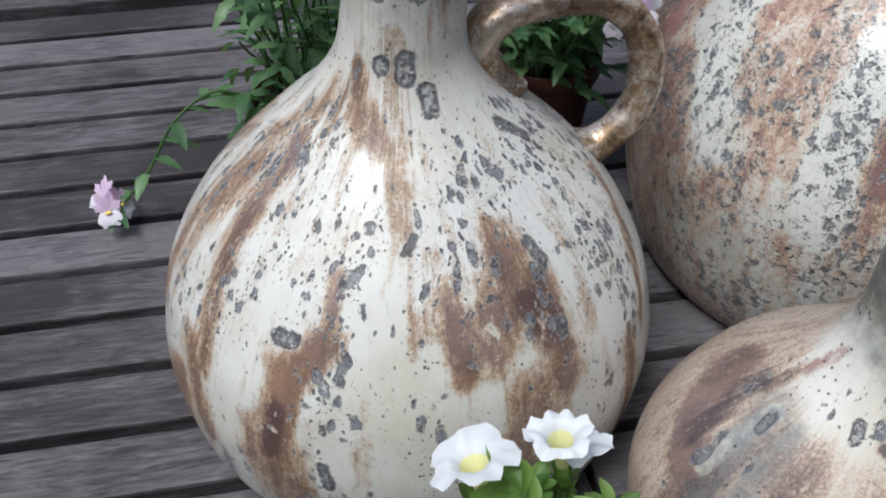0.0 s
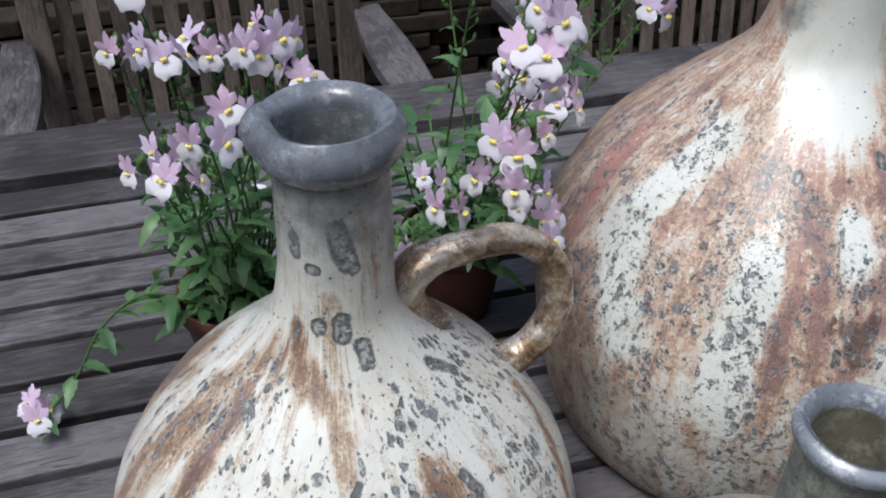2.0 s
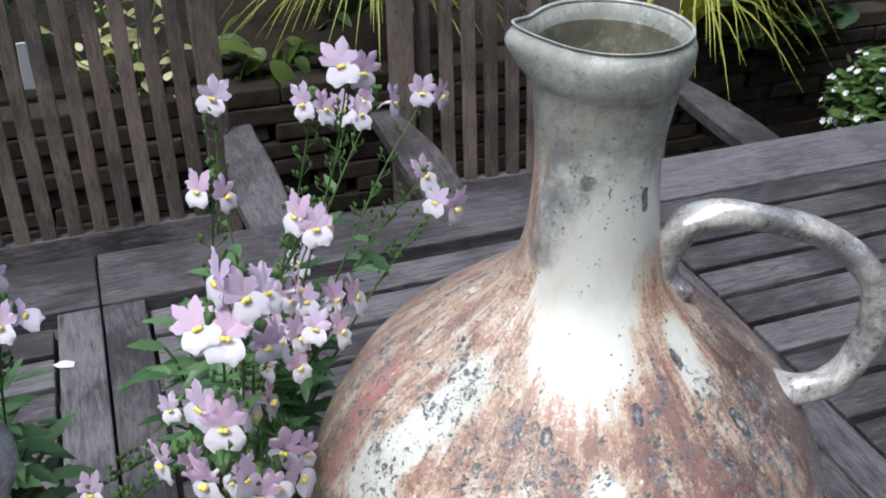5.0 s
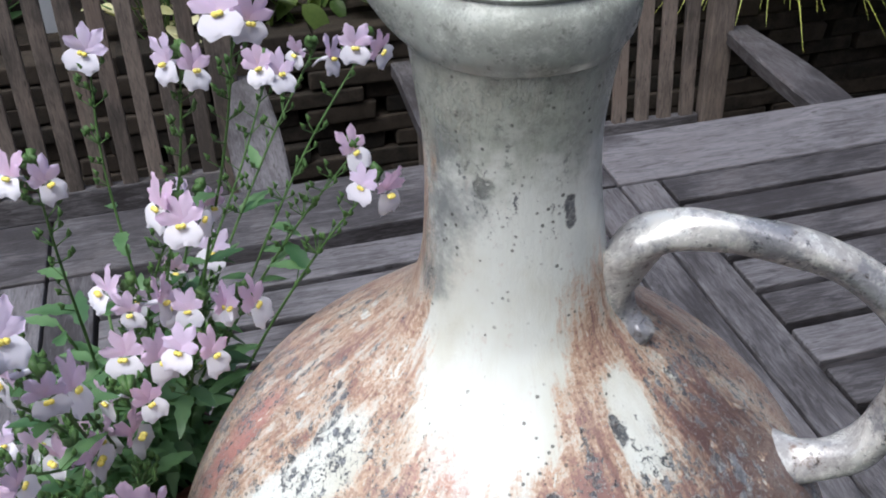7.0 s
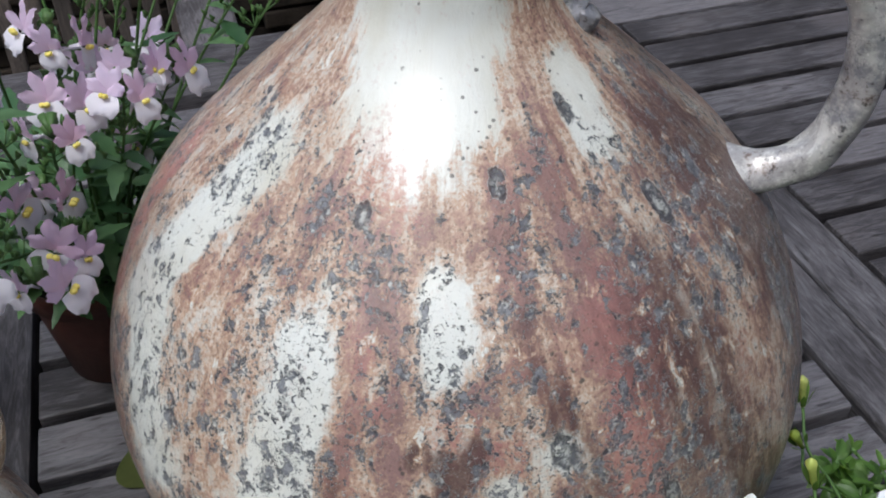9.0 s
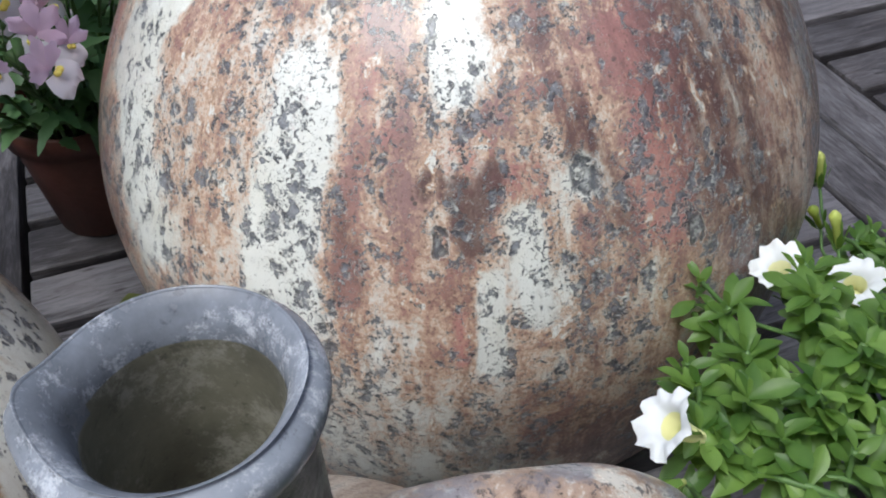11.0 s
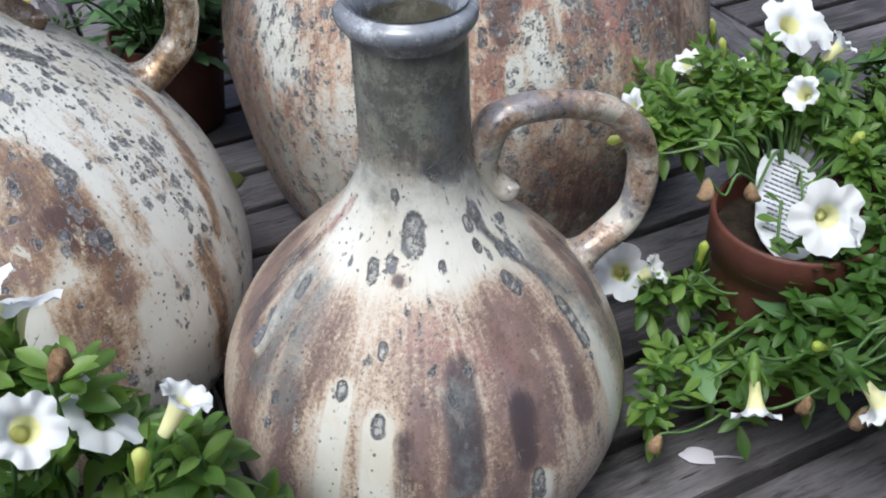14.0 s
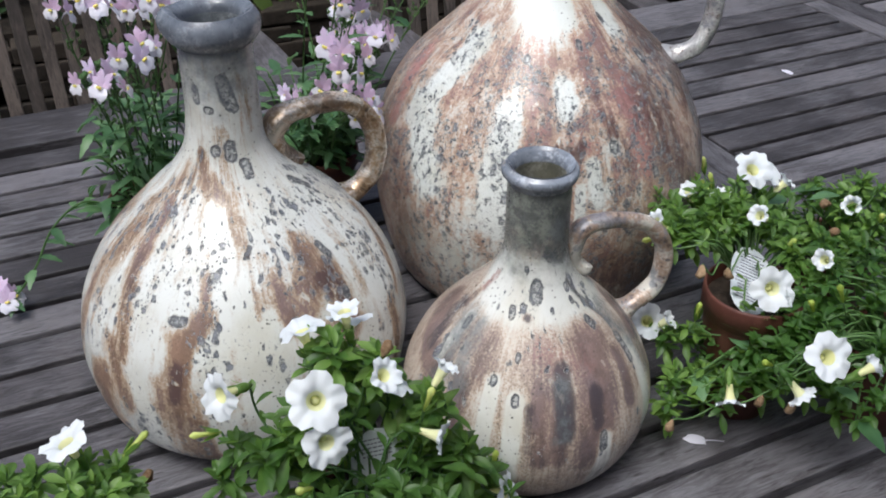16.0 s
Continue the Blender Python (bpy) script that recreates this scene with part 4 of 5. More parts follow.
def build_nemesia(x, y, label, tips, leaves, trail=None, pot_h=0.092):
    """Tips: flower clusters (x, y, height above the table, number of flowers)."""
    ob = thing("potted_nemesia", pose(x, y, TOP), label, "potted plant", "nemesias in pots")
    pot(ob, h=pot_h)
    at = Vector((x, y, 0))
    stems = bmesh.new()
    base_z = pot_h * 0.86
    for tx, ty, tz, n in tips:
        tip = Vector((tx, ty, tz)) - at
        root = Vector((rng.uniform(-0.02, 0.02) + 0.12 * tip.x, rng.uniform(-0.02, 0.02) + 0.12 * tip.y, base_z))
        low = root.lerp(tip, 0.35) + Vector((0, 0, 0.02))
        pts = [Vector(p) for p in spline([root, low, root.lerp(tip, 0.72) + Vector((rng.uniform(-0.006, 0.006), rng.uniform(-0.006, 0.006), 0.012)), tip], 6)]
        tube(stems, pts, [0.0013 - 0.0007 * i / len(pts) for i in range(len(pts))], 5)
        top = (pts[-1] - pts[-3]).normalized()
        for k in range(n):
            a = radians(-90 + (k - (n - 1) / 2) * min(95, 290 / max(n, 1)) + rng.uniform(-14, 14))
            out = Vector((math.cos(a), math.sin(a), 0.12)).normalized()
            p = tip + out * rng.uniform(0.007, 0.013) * (1 if n > 1 else 0.3) + Vector((0, 0, -0.006 * (k % 3) + 0.004))
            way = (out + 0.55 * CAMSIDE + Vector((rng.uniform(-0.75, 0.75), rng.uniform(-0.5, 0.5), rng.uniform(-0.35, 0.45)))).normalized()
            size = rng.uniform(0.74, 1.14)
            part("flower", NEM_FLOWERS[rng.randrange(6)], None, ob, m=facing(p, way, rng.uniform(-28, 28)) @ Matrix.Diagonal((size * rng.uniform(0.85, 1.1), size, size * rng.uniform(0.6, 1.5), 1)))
            tube(stems, [tip - top * 0.004, p - way * 0.004], 0.0006, 4)
        for k in range(9):
            a = rng.uniform(0, 6.3)
            tube(stems, [tip + top * 0.0012 * k, tip + Vector((0.003 * math.cos(a), 0.003 * math.sin(a), 0.005 + 0.001 * k))], [0.0016, 0.0026], 5)
        for k in range(24):
            q = pts[int(len(pts) * rng.uniform(0.5, 0.95))]
            a = rng.uniform(0, 6.3)
            e = q + Vector((0.008 * math.cos(a), 0.008 * math.sin(a), 0.006))
            tube(stems, [q, e], 0.0004, 4)
            tube(stems, [e, e + Vector((0.001, 0, 0.002)), e + Vector((0.0012 * math.cos(a), 0.0012 * math.sin(a), 0.005))], [0.0009, 0.0016, 0.0004], 5)
        for k in range(6):
            i = int(len(pts) * rng.uniform(0.05, 0.62))
            a = rng.uniform(0, 360)
            part("leaf", NEM_LEAVES[rng.randrange(3)], None, ob, m=Matrix.Translation(pts[i]) @ pose(0, 0, 0, rng.uniform(5, 45), 0, a) @ Matrix.Scale(rng.uniform(0.6, 1.15), 4))
    for k in range(leaves):
        a, r = rng.uniform(0, 360), 0.062 * rng.random() ** 0.5
        p = Vector((r * math.cos(radians(a)), r * math.sin(radians(a)), base_z + 0.006 + 0.11 * rng.random() ** 1.3))
        part("leaf", NEM_LEAVES[rng.randrange(3)], None, ob, m=Matrix.Translation(p) @ pose(0, 0, 0, rng.uniform(-25, 45), rng.uniform(-20, 20), a - 90 + rng.uniform(-50, 50)) @ Matrix.Scale(rng.uniform(0.75, 1.35), 4))
        if k % 3 == 0:
            tube(stems, bent((0.4 * p.x, 0.4 * p.y, base_z), p, 0.004, k, 5), 0.0011, 5)
    if trail:
        pts = [Vector(p) for p in spline([Vector(q) - at for q in trail], 8)]
        tube(stems, pts, 0.0013, 5)
        for i in range(4, len(pts) - 3, 3):
            a = rng.uniform(0, 360)
            part("leaf", NEM_LEAVES[i % 3], None, ob, m=Matrix.Translation(pts[i]) @ pose(0, 0, 0, rng.uniform(-10, 20), 0, a) @ Matrix.Scale(rng.uniform(0.7, 1.2), 4))
        for d, w in (((0, -0.004, 0.006), (0.0, -0.8, 0.6)), ((-0.004, 0.008, 0.012), (-0.6, -0.3, 0.6)), ((0.006, 0.006, 0.004), (0.7, -0.3, 0.5))):
            part("flower", NEM_FLOWERS[rng.randrange(6)], None, ob, m=facing(pts[-1] + Vector(d), w, 8))
    tagged(part("stem", stems, STEM_NEM, ob), kind="stuff")
    return ob


build_nemesia(0.010, 0.668, "nemesia with pink and lilac flowers in a brown pot", [(-0.025, 0.615, 0.373, 1), (-0.043, 0.658, 0.317, 2), (-0.013, 0.604, 0.338, 3), (0.017, 0.657, 0.314, 3), (0.042, 0.62, 0.326, 2), (0.062, 0.631, 0.332, 3), (0.074, 0.624, 0.304, 3), (0.004, 0.554, 0.299, 2), (0.027, 0.611, 0.287, 2), (-0.038, 0.574, 0.272, 2), (-0.021, 0.585, 0.277, 2), (-0.015, 0.563, 0.27, 2)], 150,
              trail=[(-0.03, 0.665, 0.09), (-0.065, 0.662, 0.105), (-0.10, 0.655, 0.085), (-0.125, 0.645, 0.05), (-0.15, 0.638, 0.025), (-0.162, 0.633, 0.018)])
TALL = [(0.231, 0.783, 0.355, 1), (0.287, 0.691, 0.383, 2), (0.339, 0.792, 0.326, 2), (0.373, 0.828, 0.317, 2), (0.319, 0.709, 0.40, 2), (0.404, 0.782, 0.339, 2), (0.381, 0.73, 0.289, 1), (0.389, 0.704, 0.281, 2), (0.209, 0.644, 0.355, 2), (0.272, 0.653, 0.316, 3), (0.203, 0.491, 0.384, 3), (0.185, 0.487, 0.365, 2), (0.214, 0.524, 0.326, 3), (0.269, 0.613, 0.254, 2), (0.283, 0.715, 0.283, 2), (0.241, 0.629, 0.283, 3)]
LOWER = [(0.168, 0.62, 0.203, 2), (0.186, 0.505, 0.294, 3), (0.159, 0.551, 0.222, 2), (0.181, 0.463, 0.290, 2), (0.198, 0.483, 0.256, 3), (0.187, 0.466, 0.249, 2), (0.115, 0.523, 0.212, 3), (0.096, 0.633, 0.131, 1), (0.242, 0.619, 0.252, 2), (0.259, 0.72, 0.228, 1), (0.284, 0.768, 0.204, 1)]
INNER = [(0.233, 0.588, 0.25, 2), (0.246, 0.676, 0.244, 2), (0.275, 0.663, 0.241, 2), (0.297, 0.668, 0.236, 2), (0.215, 0.536, 0.204, 2), (0.23, 0.554, 0.207, 2), (0.261, 0.689, 0.172, 1), (0.213, 0.623, 0.195, 2), (0.198, 0.59, 0.217, 2)]
build_nemesia(0.215, 0.700, "tall nemesia with pink and white flowers in a brown pot", TALL + LOWER + INNER, 150)


def build_calibrachoa(x, y, label, shoots, flowers, buds=(), wilted=(), tag=None, spare=40, rounds=(), pot_h=0.092, bare=0.3, pot_r=0.05, size=1.0, sides=3, root_at=(0.0, 0.0)):
    """Shoots: tips (x, y, height) of leafy stems; flowers: (x, y, height, facing, kind)."""
    ob = thing("potted_calibrachoa", pose(x, y, TOP), label, "potted plant", "white calibrachoas in pots")
    pot(ob, pot_r, 0.72 * pot_r, pot_h)
    at = Vector((x, y, 0))
    stems = bmesh.new()

    made, rest = [0], bmesh.new()

    def leaf(p, tilt, a, s):
        made[0] += 1
        s *= size
        if made[0] > 300:
            me = CAL_LEAVES[rng.randrange(3)].copy()
            me.transform(Matrix.Translation(p) @ pose(0, 0, 0, tilt, rng.uniform(-20, 20), a) @ Matrix.Scale(s, 4))
            rest.from_mesh(me)
            bpy.data.meshes.remove(me)
            return
        part("leaf", CAL_LEAVES[rng.randrange(3)], None, ob, m=Matrix.Translation(p) @ pose(0, 0, 0, tilt, rng.uniform(-20, 20), a) @ Matrix.Scale(s, 4))

    def stem_to(tip, leafy_, r=0.0013):
        spread = 0.5 * pot_r - 0.6 * max(map(abs, root_at))
        root = Vector((root_at[0] + rng.uniform(-spread, spread) + 0.1 * tip.x, root_at[1] + rng.uniform(-spread, spread) + 0.1 * tip.y, 0.88 * pot_h))
        mid = root.lerp(tip, 0.5) + Vector((0, 0, 0.018 + 0.25 * max(0, 0.12 - tip.z)))
        mid += Vector((rng.uniform(-0.016, 0.016), rng.uniform(-0.016, 0.016), 0))
        hook = mid.lerp(tip, 0.72) + Vector((rng.uniform(-0.006, 0.006), rng.uniform(-0.006, 0.006), -0.012))
        pts = [Vector(p) for p in spline([root, mid, hook, tip], 5)]
        tube(stems, pts, r, 5)
        for i in range(int(bare * len(pts)), len(pts)):
            for k in range(leafy_):
                leaf(pts[i], rng.uniform(0, 55), rng.uniform(0, 360), rng.uniform(0.55, 1.0))
        return pts

    for tx, ty, tz in shoots:
        tip = Vector((tx, ty, tz)) - at
        stem_to(tip, 3)
        for j in range(sides):
            side = Vector((0, 0, 0)) if j == 0 else Vector((rng.uniform(-0.02, 0.02), rng.uniform(-0.02, 0.02), rng.uniform(-0.02, 0.004)))
            if j:
                stem_to(tip + side, 0, 0.001)
            for k in range(11):
                leaf(tip + side + Vector((0, 0, -0.002 * k)), 68 - 8 * k + rng.uniform(-8, 8), k * 137 + rng.uniform(-20, 20), 0.5 + 0.055 * k)
    for k in range(spare):
        a, r = rng.uniform(0, 360), 0.055 * rng.random() ** 0.5
        leaf(Vector((r * math.cos(radians(a)), r * math.sin(radians(a)), 0.09 + 0.05 * rng.random())), rng.uniform(-10, 40), a - 90 + rng.uniform(-50, 50), rng.uniform(0.7, 1.15))
    for fx, fy, fz, way, kind in flowers:
        p, w = Vector((fx, fy, fz)) - at, Vector(way).normalized()
        me = CAL_FLOWERS[kind] if kind < 4 else CAL_HALF[kind - 4]
        part("flower", me, None, ob, m=facing(p, w, rng.uniform(0, 360)) @ Matrix.Scale(1.16 if kind == 0 else 1.0, 4))
        pts = stem_to(p - w * 0.029, 0, 0.0009)
        for i in range(5, len(pts) - 1, 2):
            leaf(pts[i], rng.uniform(10, 55), rng.uniform(0, 360), rng.uniform(0.5, 0.85))
    for fx, fy, fz, way in buds:
        p, w = Vector((fx, fy, fz)) - at, Vector(way).normalized()
        part("bud", BUD, None, ob, "pale yellow-green bud", m=facing(p, w))
        stem_to(p, 0, 0.0009)
    for fx, fy, fz, way in wilted:
        p, w = Vector((fx, fy, fz)) - at, Vector(way).normalized()
        part("withered_bloom", WILTED, None, ob, "dry brown withered bloom", m=facing(p, w, rng.uniform(0, 360)) @ Matrix.Diagonal((0.95, 0.9, 0.55, 1)))
        stem_to(p, 0, 0.0009)
    for fx, fy, fz, a in rounds:
        p = Vector((fx, fy, fz)) - at
        part("leaf", ROUND_LEAF, None, ob, "broad oval leaf", m=Matrix.Translation(p) @ pose(0, 0, 0, rng.uniform(-20, 30), rng.uniform(-20, 20), a) @ Matrix.Scale(rng.uniform(0.6, 0.9), 4))
        stem_to(p, 0, 0.001)
    tagged(part("stem", stems, STEM_NEM, ob), kind="stuff")
    if len(rest.verts):
        tagged(part("foliage", rest, LEAF_CAL, ob), kind="stuff")
    if tag:
        build_tag(ob, *tag)
    return ob


def tag_pose(middle, along, out, size):
    """A label's pose from its middle, the way its lines run and the way its print faces."""
    x = Vector(along).normalized()
    y = -(Vector(out) - x * x.dot(Vector(out))).normalized()
    z = x.cross(y)
    foot = Vector(middle) - z * 0.035 * size
    return Matrix.Translation(foot) @ Matrix((x, y, z)).transposed().to_4x4() @ Matrix.Scale(size, 4)


def build_tag(parent, m, lines):
    """A white plastic plant label, pointed at the foot and rounded at the head, with print as bars."""
    bm = bmesh.new()
    w, h = 0.021, 0.064
    outline = [(-0.8 * w, 0), (-w, h * 0.12), (-w, h * 0.55)] + [(-w * math.cos(radians(a)), h * 0.55 + h * 0.45 * math.sin(radians(a)) ** 0.9) for a in range(15, 180, 15)] + [(w, h * 0.55), (w, h * 0.12), (0.8 * w, 0), (0.004, -0.010), (-0.004, -0.010)]
    f = bm.faces.new([bm.verts.new((x, 0, z)) for x, z in outline])
    ex = bmesh.ops.extrude_face_region(bm, geom=[f])
    for v in ex["geom"]:
        if isinstance(v, bmesh.types.BMVert):
            v.co.y += 0.0008
    bmesh.ops.recalc_face_normals(bm, faces=bm.faces[:])
    tag = part("plant_label", bm, LABEL, parent, "white plastic plant label with fine grey print", smooth=False, m=m)
    bars = bmesh.new()
    for i in range(lines):
        z = h * 0.88 - i * 0.0032
        if z < h * 0.12:
            break
        half = w * 0.86 * (1 if z < h * 0.6 else 0.72) * rng.uniform(0.8, 1)
        x = -half
        while x < half - 0.002:
            l = rng.uniform(0.0014, 0.0042)
            add_board(bars, min(l, half - x), 0.0004, 0.0009, pose(x + l / 2, -0.0004, z), 0)
            x += l + 0.0008
    part("print", bars, INK, tag, smooth=False)


build_calibrachoa(0.075, 0.150, "white calibrachoa in full bloom in a brown pot", [(0.03, 0.16, 0.19), (0.06, 0.18, 0.225), (0.09, 0.17, 0.21), (0.12, 0.15, 0.18), (0.00, 0.16, 0.165), (0.14, 0.13, 0.14), (0.155, 0.14, 0.11), (0.02, 0.12, 0.14), (0.08, 0.11, 0.14), (-0.01, 0.13, 0.12), (0.11, 0.10, 0.12), (0.05, 0.10, 0.11), (0.17, 0.155, 0.075), (0.07, 0.20, 0.19), (0.04, 0.07, 0.10), (-0.01, 0.19, 0.15), (0.13, 0.17, 0.16)],
                  [(0.034, 0.132, 0.220, (-0.15, -0.75, 0.62), 0), (0.036, 0.120, 0.192, (0.05, -0.85, 0.3), 1), (0.081, 0.129, 0.228, (0.3, -0.6, 0.65), 5), (-0.020, 0.181, 0.204, (-0.8, -0.4, 0.3), 1), (0.075, 0.192, 0.240, (-0.1, 0.1, 1.0), 5), (0.044, 0.194, 0.232, (-0.2, 0.3, 0.9), 3), (0.082, 0.203, 0.222, (0.2, 0.5, 0.8), 1), (0.115, 0.116, 0.169, (0.6, -0.5, -0.1), 5), (0.128, 0.139, 0.211, (0.6, 0.1, 0.75), 4), (0.100, 0.165, 0.19, (0.5, -0.1, 0.5), 3), (0.183, 0.140, 0.06, (0.5, -0.5, 0.3), 1)],
                  [(-0.018, 0.205, 0.150, (-0.9, -0.1, 0.3)), (0.178, 0.161, 0.066, (0.1, -0.1, 1)), (0.02, 0.11, 0.17, (-0.5, -0.5, 0.6)), (0.105, 0.125, 0.19, (0.2, -0.2, 1)), (0.0, 0.14, 0.13, (-0.9, -0.3, 0.1))],
                  [(0.088, 0.157, 0.218, (0.8, 0.1, 0.5)), (0.03, 0.06, 0.12, (-0.3, -0.4, 0.4))],
                  (pose(0.006, -0.005, 0.085, -20, 0, -8), 5), 130, [(0.01, 0.09, 0.07, 60), (0.0, 0.10, 0.12, 110), (0.09, 0.06, 0.08, -150), (0.13, 0.09, 0.08, -120)], size=1.12)
build_calibrachoa(-0.135, 0.150, "white calibrachoa with light green leaves in a brown pot", [(-0.12, 0.18, 0.17), (-0.10, 0.17, 0.16), (-0.15, 0.18, 0.17), (-0.17, 0.19, 0.15), (-0.09, 0.20, 0.15), (-0.13, 0.14, 0.15), (-0.16, 0.15, 0.14), (-0.11, 0.21, 0.15), (-0.18, 0.20, 0.16), (-0.14, 0.21, 0.16), (-0.12, 0.15, 0.14), (-0.16, 0.22, 0.15)],
                  [(-0.118, 0.205, 0.185, (-0.3, 0.1, 0.9), 1), (-0.17, 0.13, 0.15, (-0.4, -0.5, 0.6), 2)], [(-0.085, 0.21, 0.15, (0.7, 0.2, 0.4)), (-0.145, 0.18, 0.15, (-0.4, 0.2, 0.8)), (-0.14, 0.14, 0.13, (0, -0.5, 0.8))], [(-0.08, 0.2, 0.13, (0.9, 0, 0.2))], None, 50, size=1.0)
build_calibrachoa(0.462, 0.200, "white calibrachoa with a plant label in a brown pot", [(0.405, 0.266, 0.176), (0.425, 0.270, 0.178), (0.445, 0.262, 0.182), (0.465, 0.268, 0.190), (0.485, 0.262, 0.188), (0.415, 0.285, 0.170), (0.44, 0.292, 0.172), (0.47, 0.298, 0.182), (0.50, 0.285, 0.188), (0.455, 0.322, 0.160), (0.49, 0.322, 0.165), (0.43, 0.256, 0.172), (0.505, 0.250, 0.178), (0.515, 0.235, 0.170), (0.510, 0.215, 0.165), (0.500, 0.195, 0.160), (0.505, 0.170, 0.150), (0.475, 0.250, 0.180)],
                  [(0.527, 0.294, 0.193, (-0.1, -0.55, 0.8), 0), (0.392, 0.268, 0.184, (-0.75, 0.2, 0.6), 5), (0.472, 0.225, 0.193, (-0.75, -0.15, 0.55), 4), (0.447, 0.166, 0.158, (-0.35, -0.75, 0.5), 0), (0.460, 0.160, 0.150, (0.6, -0.5, 0.4), 4), (0.517, 0.324, 0.150, (-0.3, -0.1, 0.9), 5), (0.550, 0.300, 0.180, (0.1, -0.3, 0.9), 3), (0.565, 0.285, 0.175, (0.6, -0.2, 0.7), 4), (0.490, 0.340, 0.155, (-0.4, 0.1, 0.9), 5)],
                  [(0.578, 0.416, 0.112, (-0.2, 0.1, 1)), (0.541, 0.359, 0.130, (-0.3, 0.1, 1)), (0.525, 0.335, 0.135, (-0.6, 0.1, 0.7)), (0.390, 0.250, 0.178, (-0.9, -0.1, 0.1)), (0.500, 0.215, 0.150, (0.1, -0.4, 0.8))],
                  [(0.408, 0.214, 0.165, (-0.2, -0.3, -0.8)), (0.432, 0.208, 0.158, (0, -0.3, -0.9))],
                  (tag_pose((0.006, 0.012, 0.136), (0.80, -0.42, -0.42), (0.20, -0.52, 0.83), 1.08), 18), 0, (), 0.134, 0.42, 0.045, 0.85, 2, (0.018, 0.026))
build_calibrachoa(0.572, 0.128, "white calibrachoa trailing over the rim of its pot", [(0.395, 0.228, 0.082), (0.405, 0.215, 0.095), (0.385, 0.205, 0.060), (0.372, 0.190, 0.066), (0.358, 0.172, 0.058), (0.400, 0.185, 0.060), (0.415, 0.165, 0.070), (0.440, 0.165, 0.085), (0.43, 0.14, 0.080), (0.455, 0.135, 0.10), (0.45, 0.105, 0.105), (0.48, 0.12, 0.125), (0.50, 0.145, 0.135), (0.485, 0.165, 0.135), (0.495, 0.155, 0.155), (0.515, 0.185, 0.165), (0.452, 0.158, 0.142), (0.475, 0.160, 0.150), (0.455, 0.140, 0.132), (0.435, 0.135, 0.125), (0.478, 0.135, 0.14), (0.42, 0.14, 0.10), (0.40, 0.15, 0.08), (0.432, 0.158, 0.115), (0.445, 0.150, 0.12), (0.425, 0.168, 0.095), (0.462, 0.145, 0.135), (0.53, 0.20, 0.17), (0.55, 0.17, 0.17), (0.440, 0.180, 0.075), (0.425, 0.195, 0.085), (0.415, 0.200, 0.060), (0.51, 0.10, 0.13), (0.53, 0.13, 0.15), (0.55, 0.10, 0.155), (0.52, 0.07, 0.12), (0.56, 0.07, 0.135), (0.58, 0.12, 0.15), (0.57, 0.15, 0.155), (0.49, 0.075, 0.095), (0.465, 0.09, 0.09)],
                  [(0.426, 0.078, 0.158, (-0.15, -0.7, 0.65), 0), (0.379, 0.122, 0.090, (-0.25, -0.5, -0.6), 5), (0.412, 0.082, 0.118, (0.35, -0.5, -0.6), 5), (0.379, 0.240, 0.094, (-0.4, -0.6, 0.6), 1), (0.397, 0.229, 0.098, (0.55, -0.4, 0.55), 4), (0.495, 0.165, 0.175, (-0.8, -0.2, 0.4), 4), (0.505, 0.060, 0.165, (-0.7, -0.2, 0.4), 5), (0.447, 0.185, 0.110, (-0.3, -0.5, -0.6), 5), (0.470, 0.070, 0.140, (0.9, -0.1, 0.3), 4)],
                  [(0.405, 0.207, 0.108, (0.0, -0.1, 1)), (0.42, 0.125, 0.115, (-0.6, -0.2, 0.5)), (0.47, 0.14, 0.145, (-0.5, -0.2, 0.7)), (0.49, 0.13, 0.155, (-0.4, 0, 0.8))], [(0.425, 0.10, 0.095, (0, -0.2, -1)), (0.415, 0.125, 0.085, (0.2, -0.1, -0.9)), (0.46, 0.12, 0.12, (0.3, -0.3, -0.5)), (0.355, 0.160, 0.05, (-0.2, -0.3, -0.6))], None, 24,
                  [(0.425, 0.200, 0.108, 190), (0.437, 0.190, 0.100, 160), (0.445, 0.175, 0.09, 215), (0.400, 0.185, 0.065, 150), (0.460, 0.090, 0.105, 165), (0.475, 0.075, 0.075, 185), (0.43, 0.165, 0.07, 120), (0.505, 0.06, 0.11, 170)], bare=0.62, sides=2, size=0.8)
build_calibrachoa(0.630, 0.270, "bushy white calibrachoa in a brown pot", [(0.57, 0.25, 0.14), (0.60, 0.24, 0.16), (0.62, 0.22, 0.16), (0.64, 0.26, 0.17), (0.58, 0.21, 0.145), (0.66, 0.24, 0.16), (0.62, 0.30, 0.15), (0.56, 0.33, 0.115), (0.575, 0.36, 0.105), (0.585, 0.39, 0.095), (0.55, 0.35, 0.105), (0.60, 0.35, 0.12), (0.65, 0.20, 0.15), (0.67, 0.28, 0.15), (0.60, 0.18, 0.14), (0.63, 0.17, 0.15), (0.555, 0.30, 0.13)],
                  [(0.64, 0.21, 0.185, (0.1, -0.5, 0.8), 1), (0.60, 0.235, 0.165, (-0.6, -0.3, 0.5), 4)], [(0.60, 0.20, 0.165, (-0.5, -0.4, 0.7)), (0.57, 0.40, 0.10, (-0.5, -0.1, 0.8))], [(0.575, 0.22, 0.15, (-0.7, -0.3, 0.2)), (0.59, 0.25, 0.16, (-0.8, -0.2, 0.3))], None, 70, [(0.62, 0.29, 0.15, 30), (0.61, 0.26, 0.16, 80), (0.585, 0.30, 0.14, 60)], size=0.85)


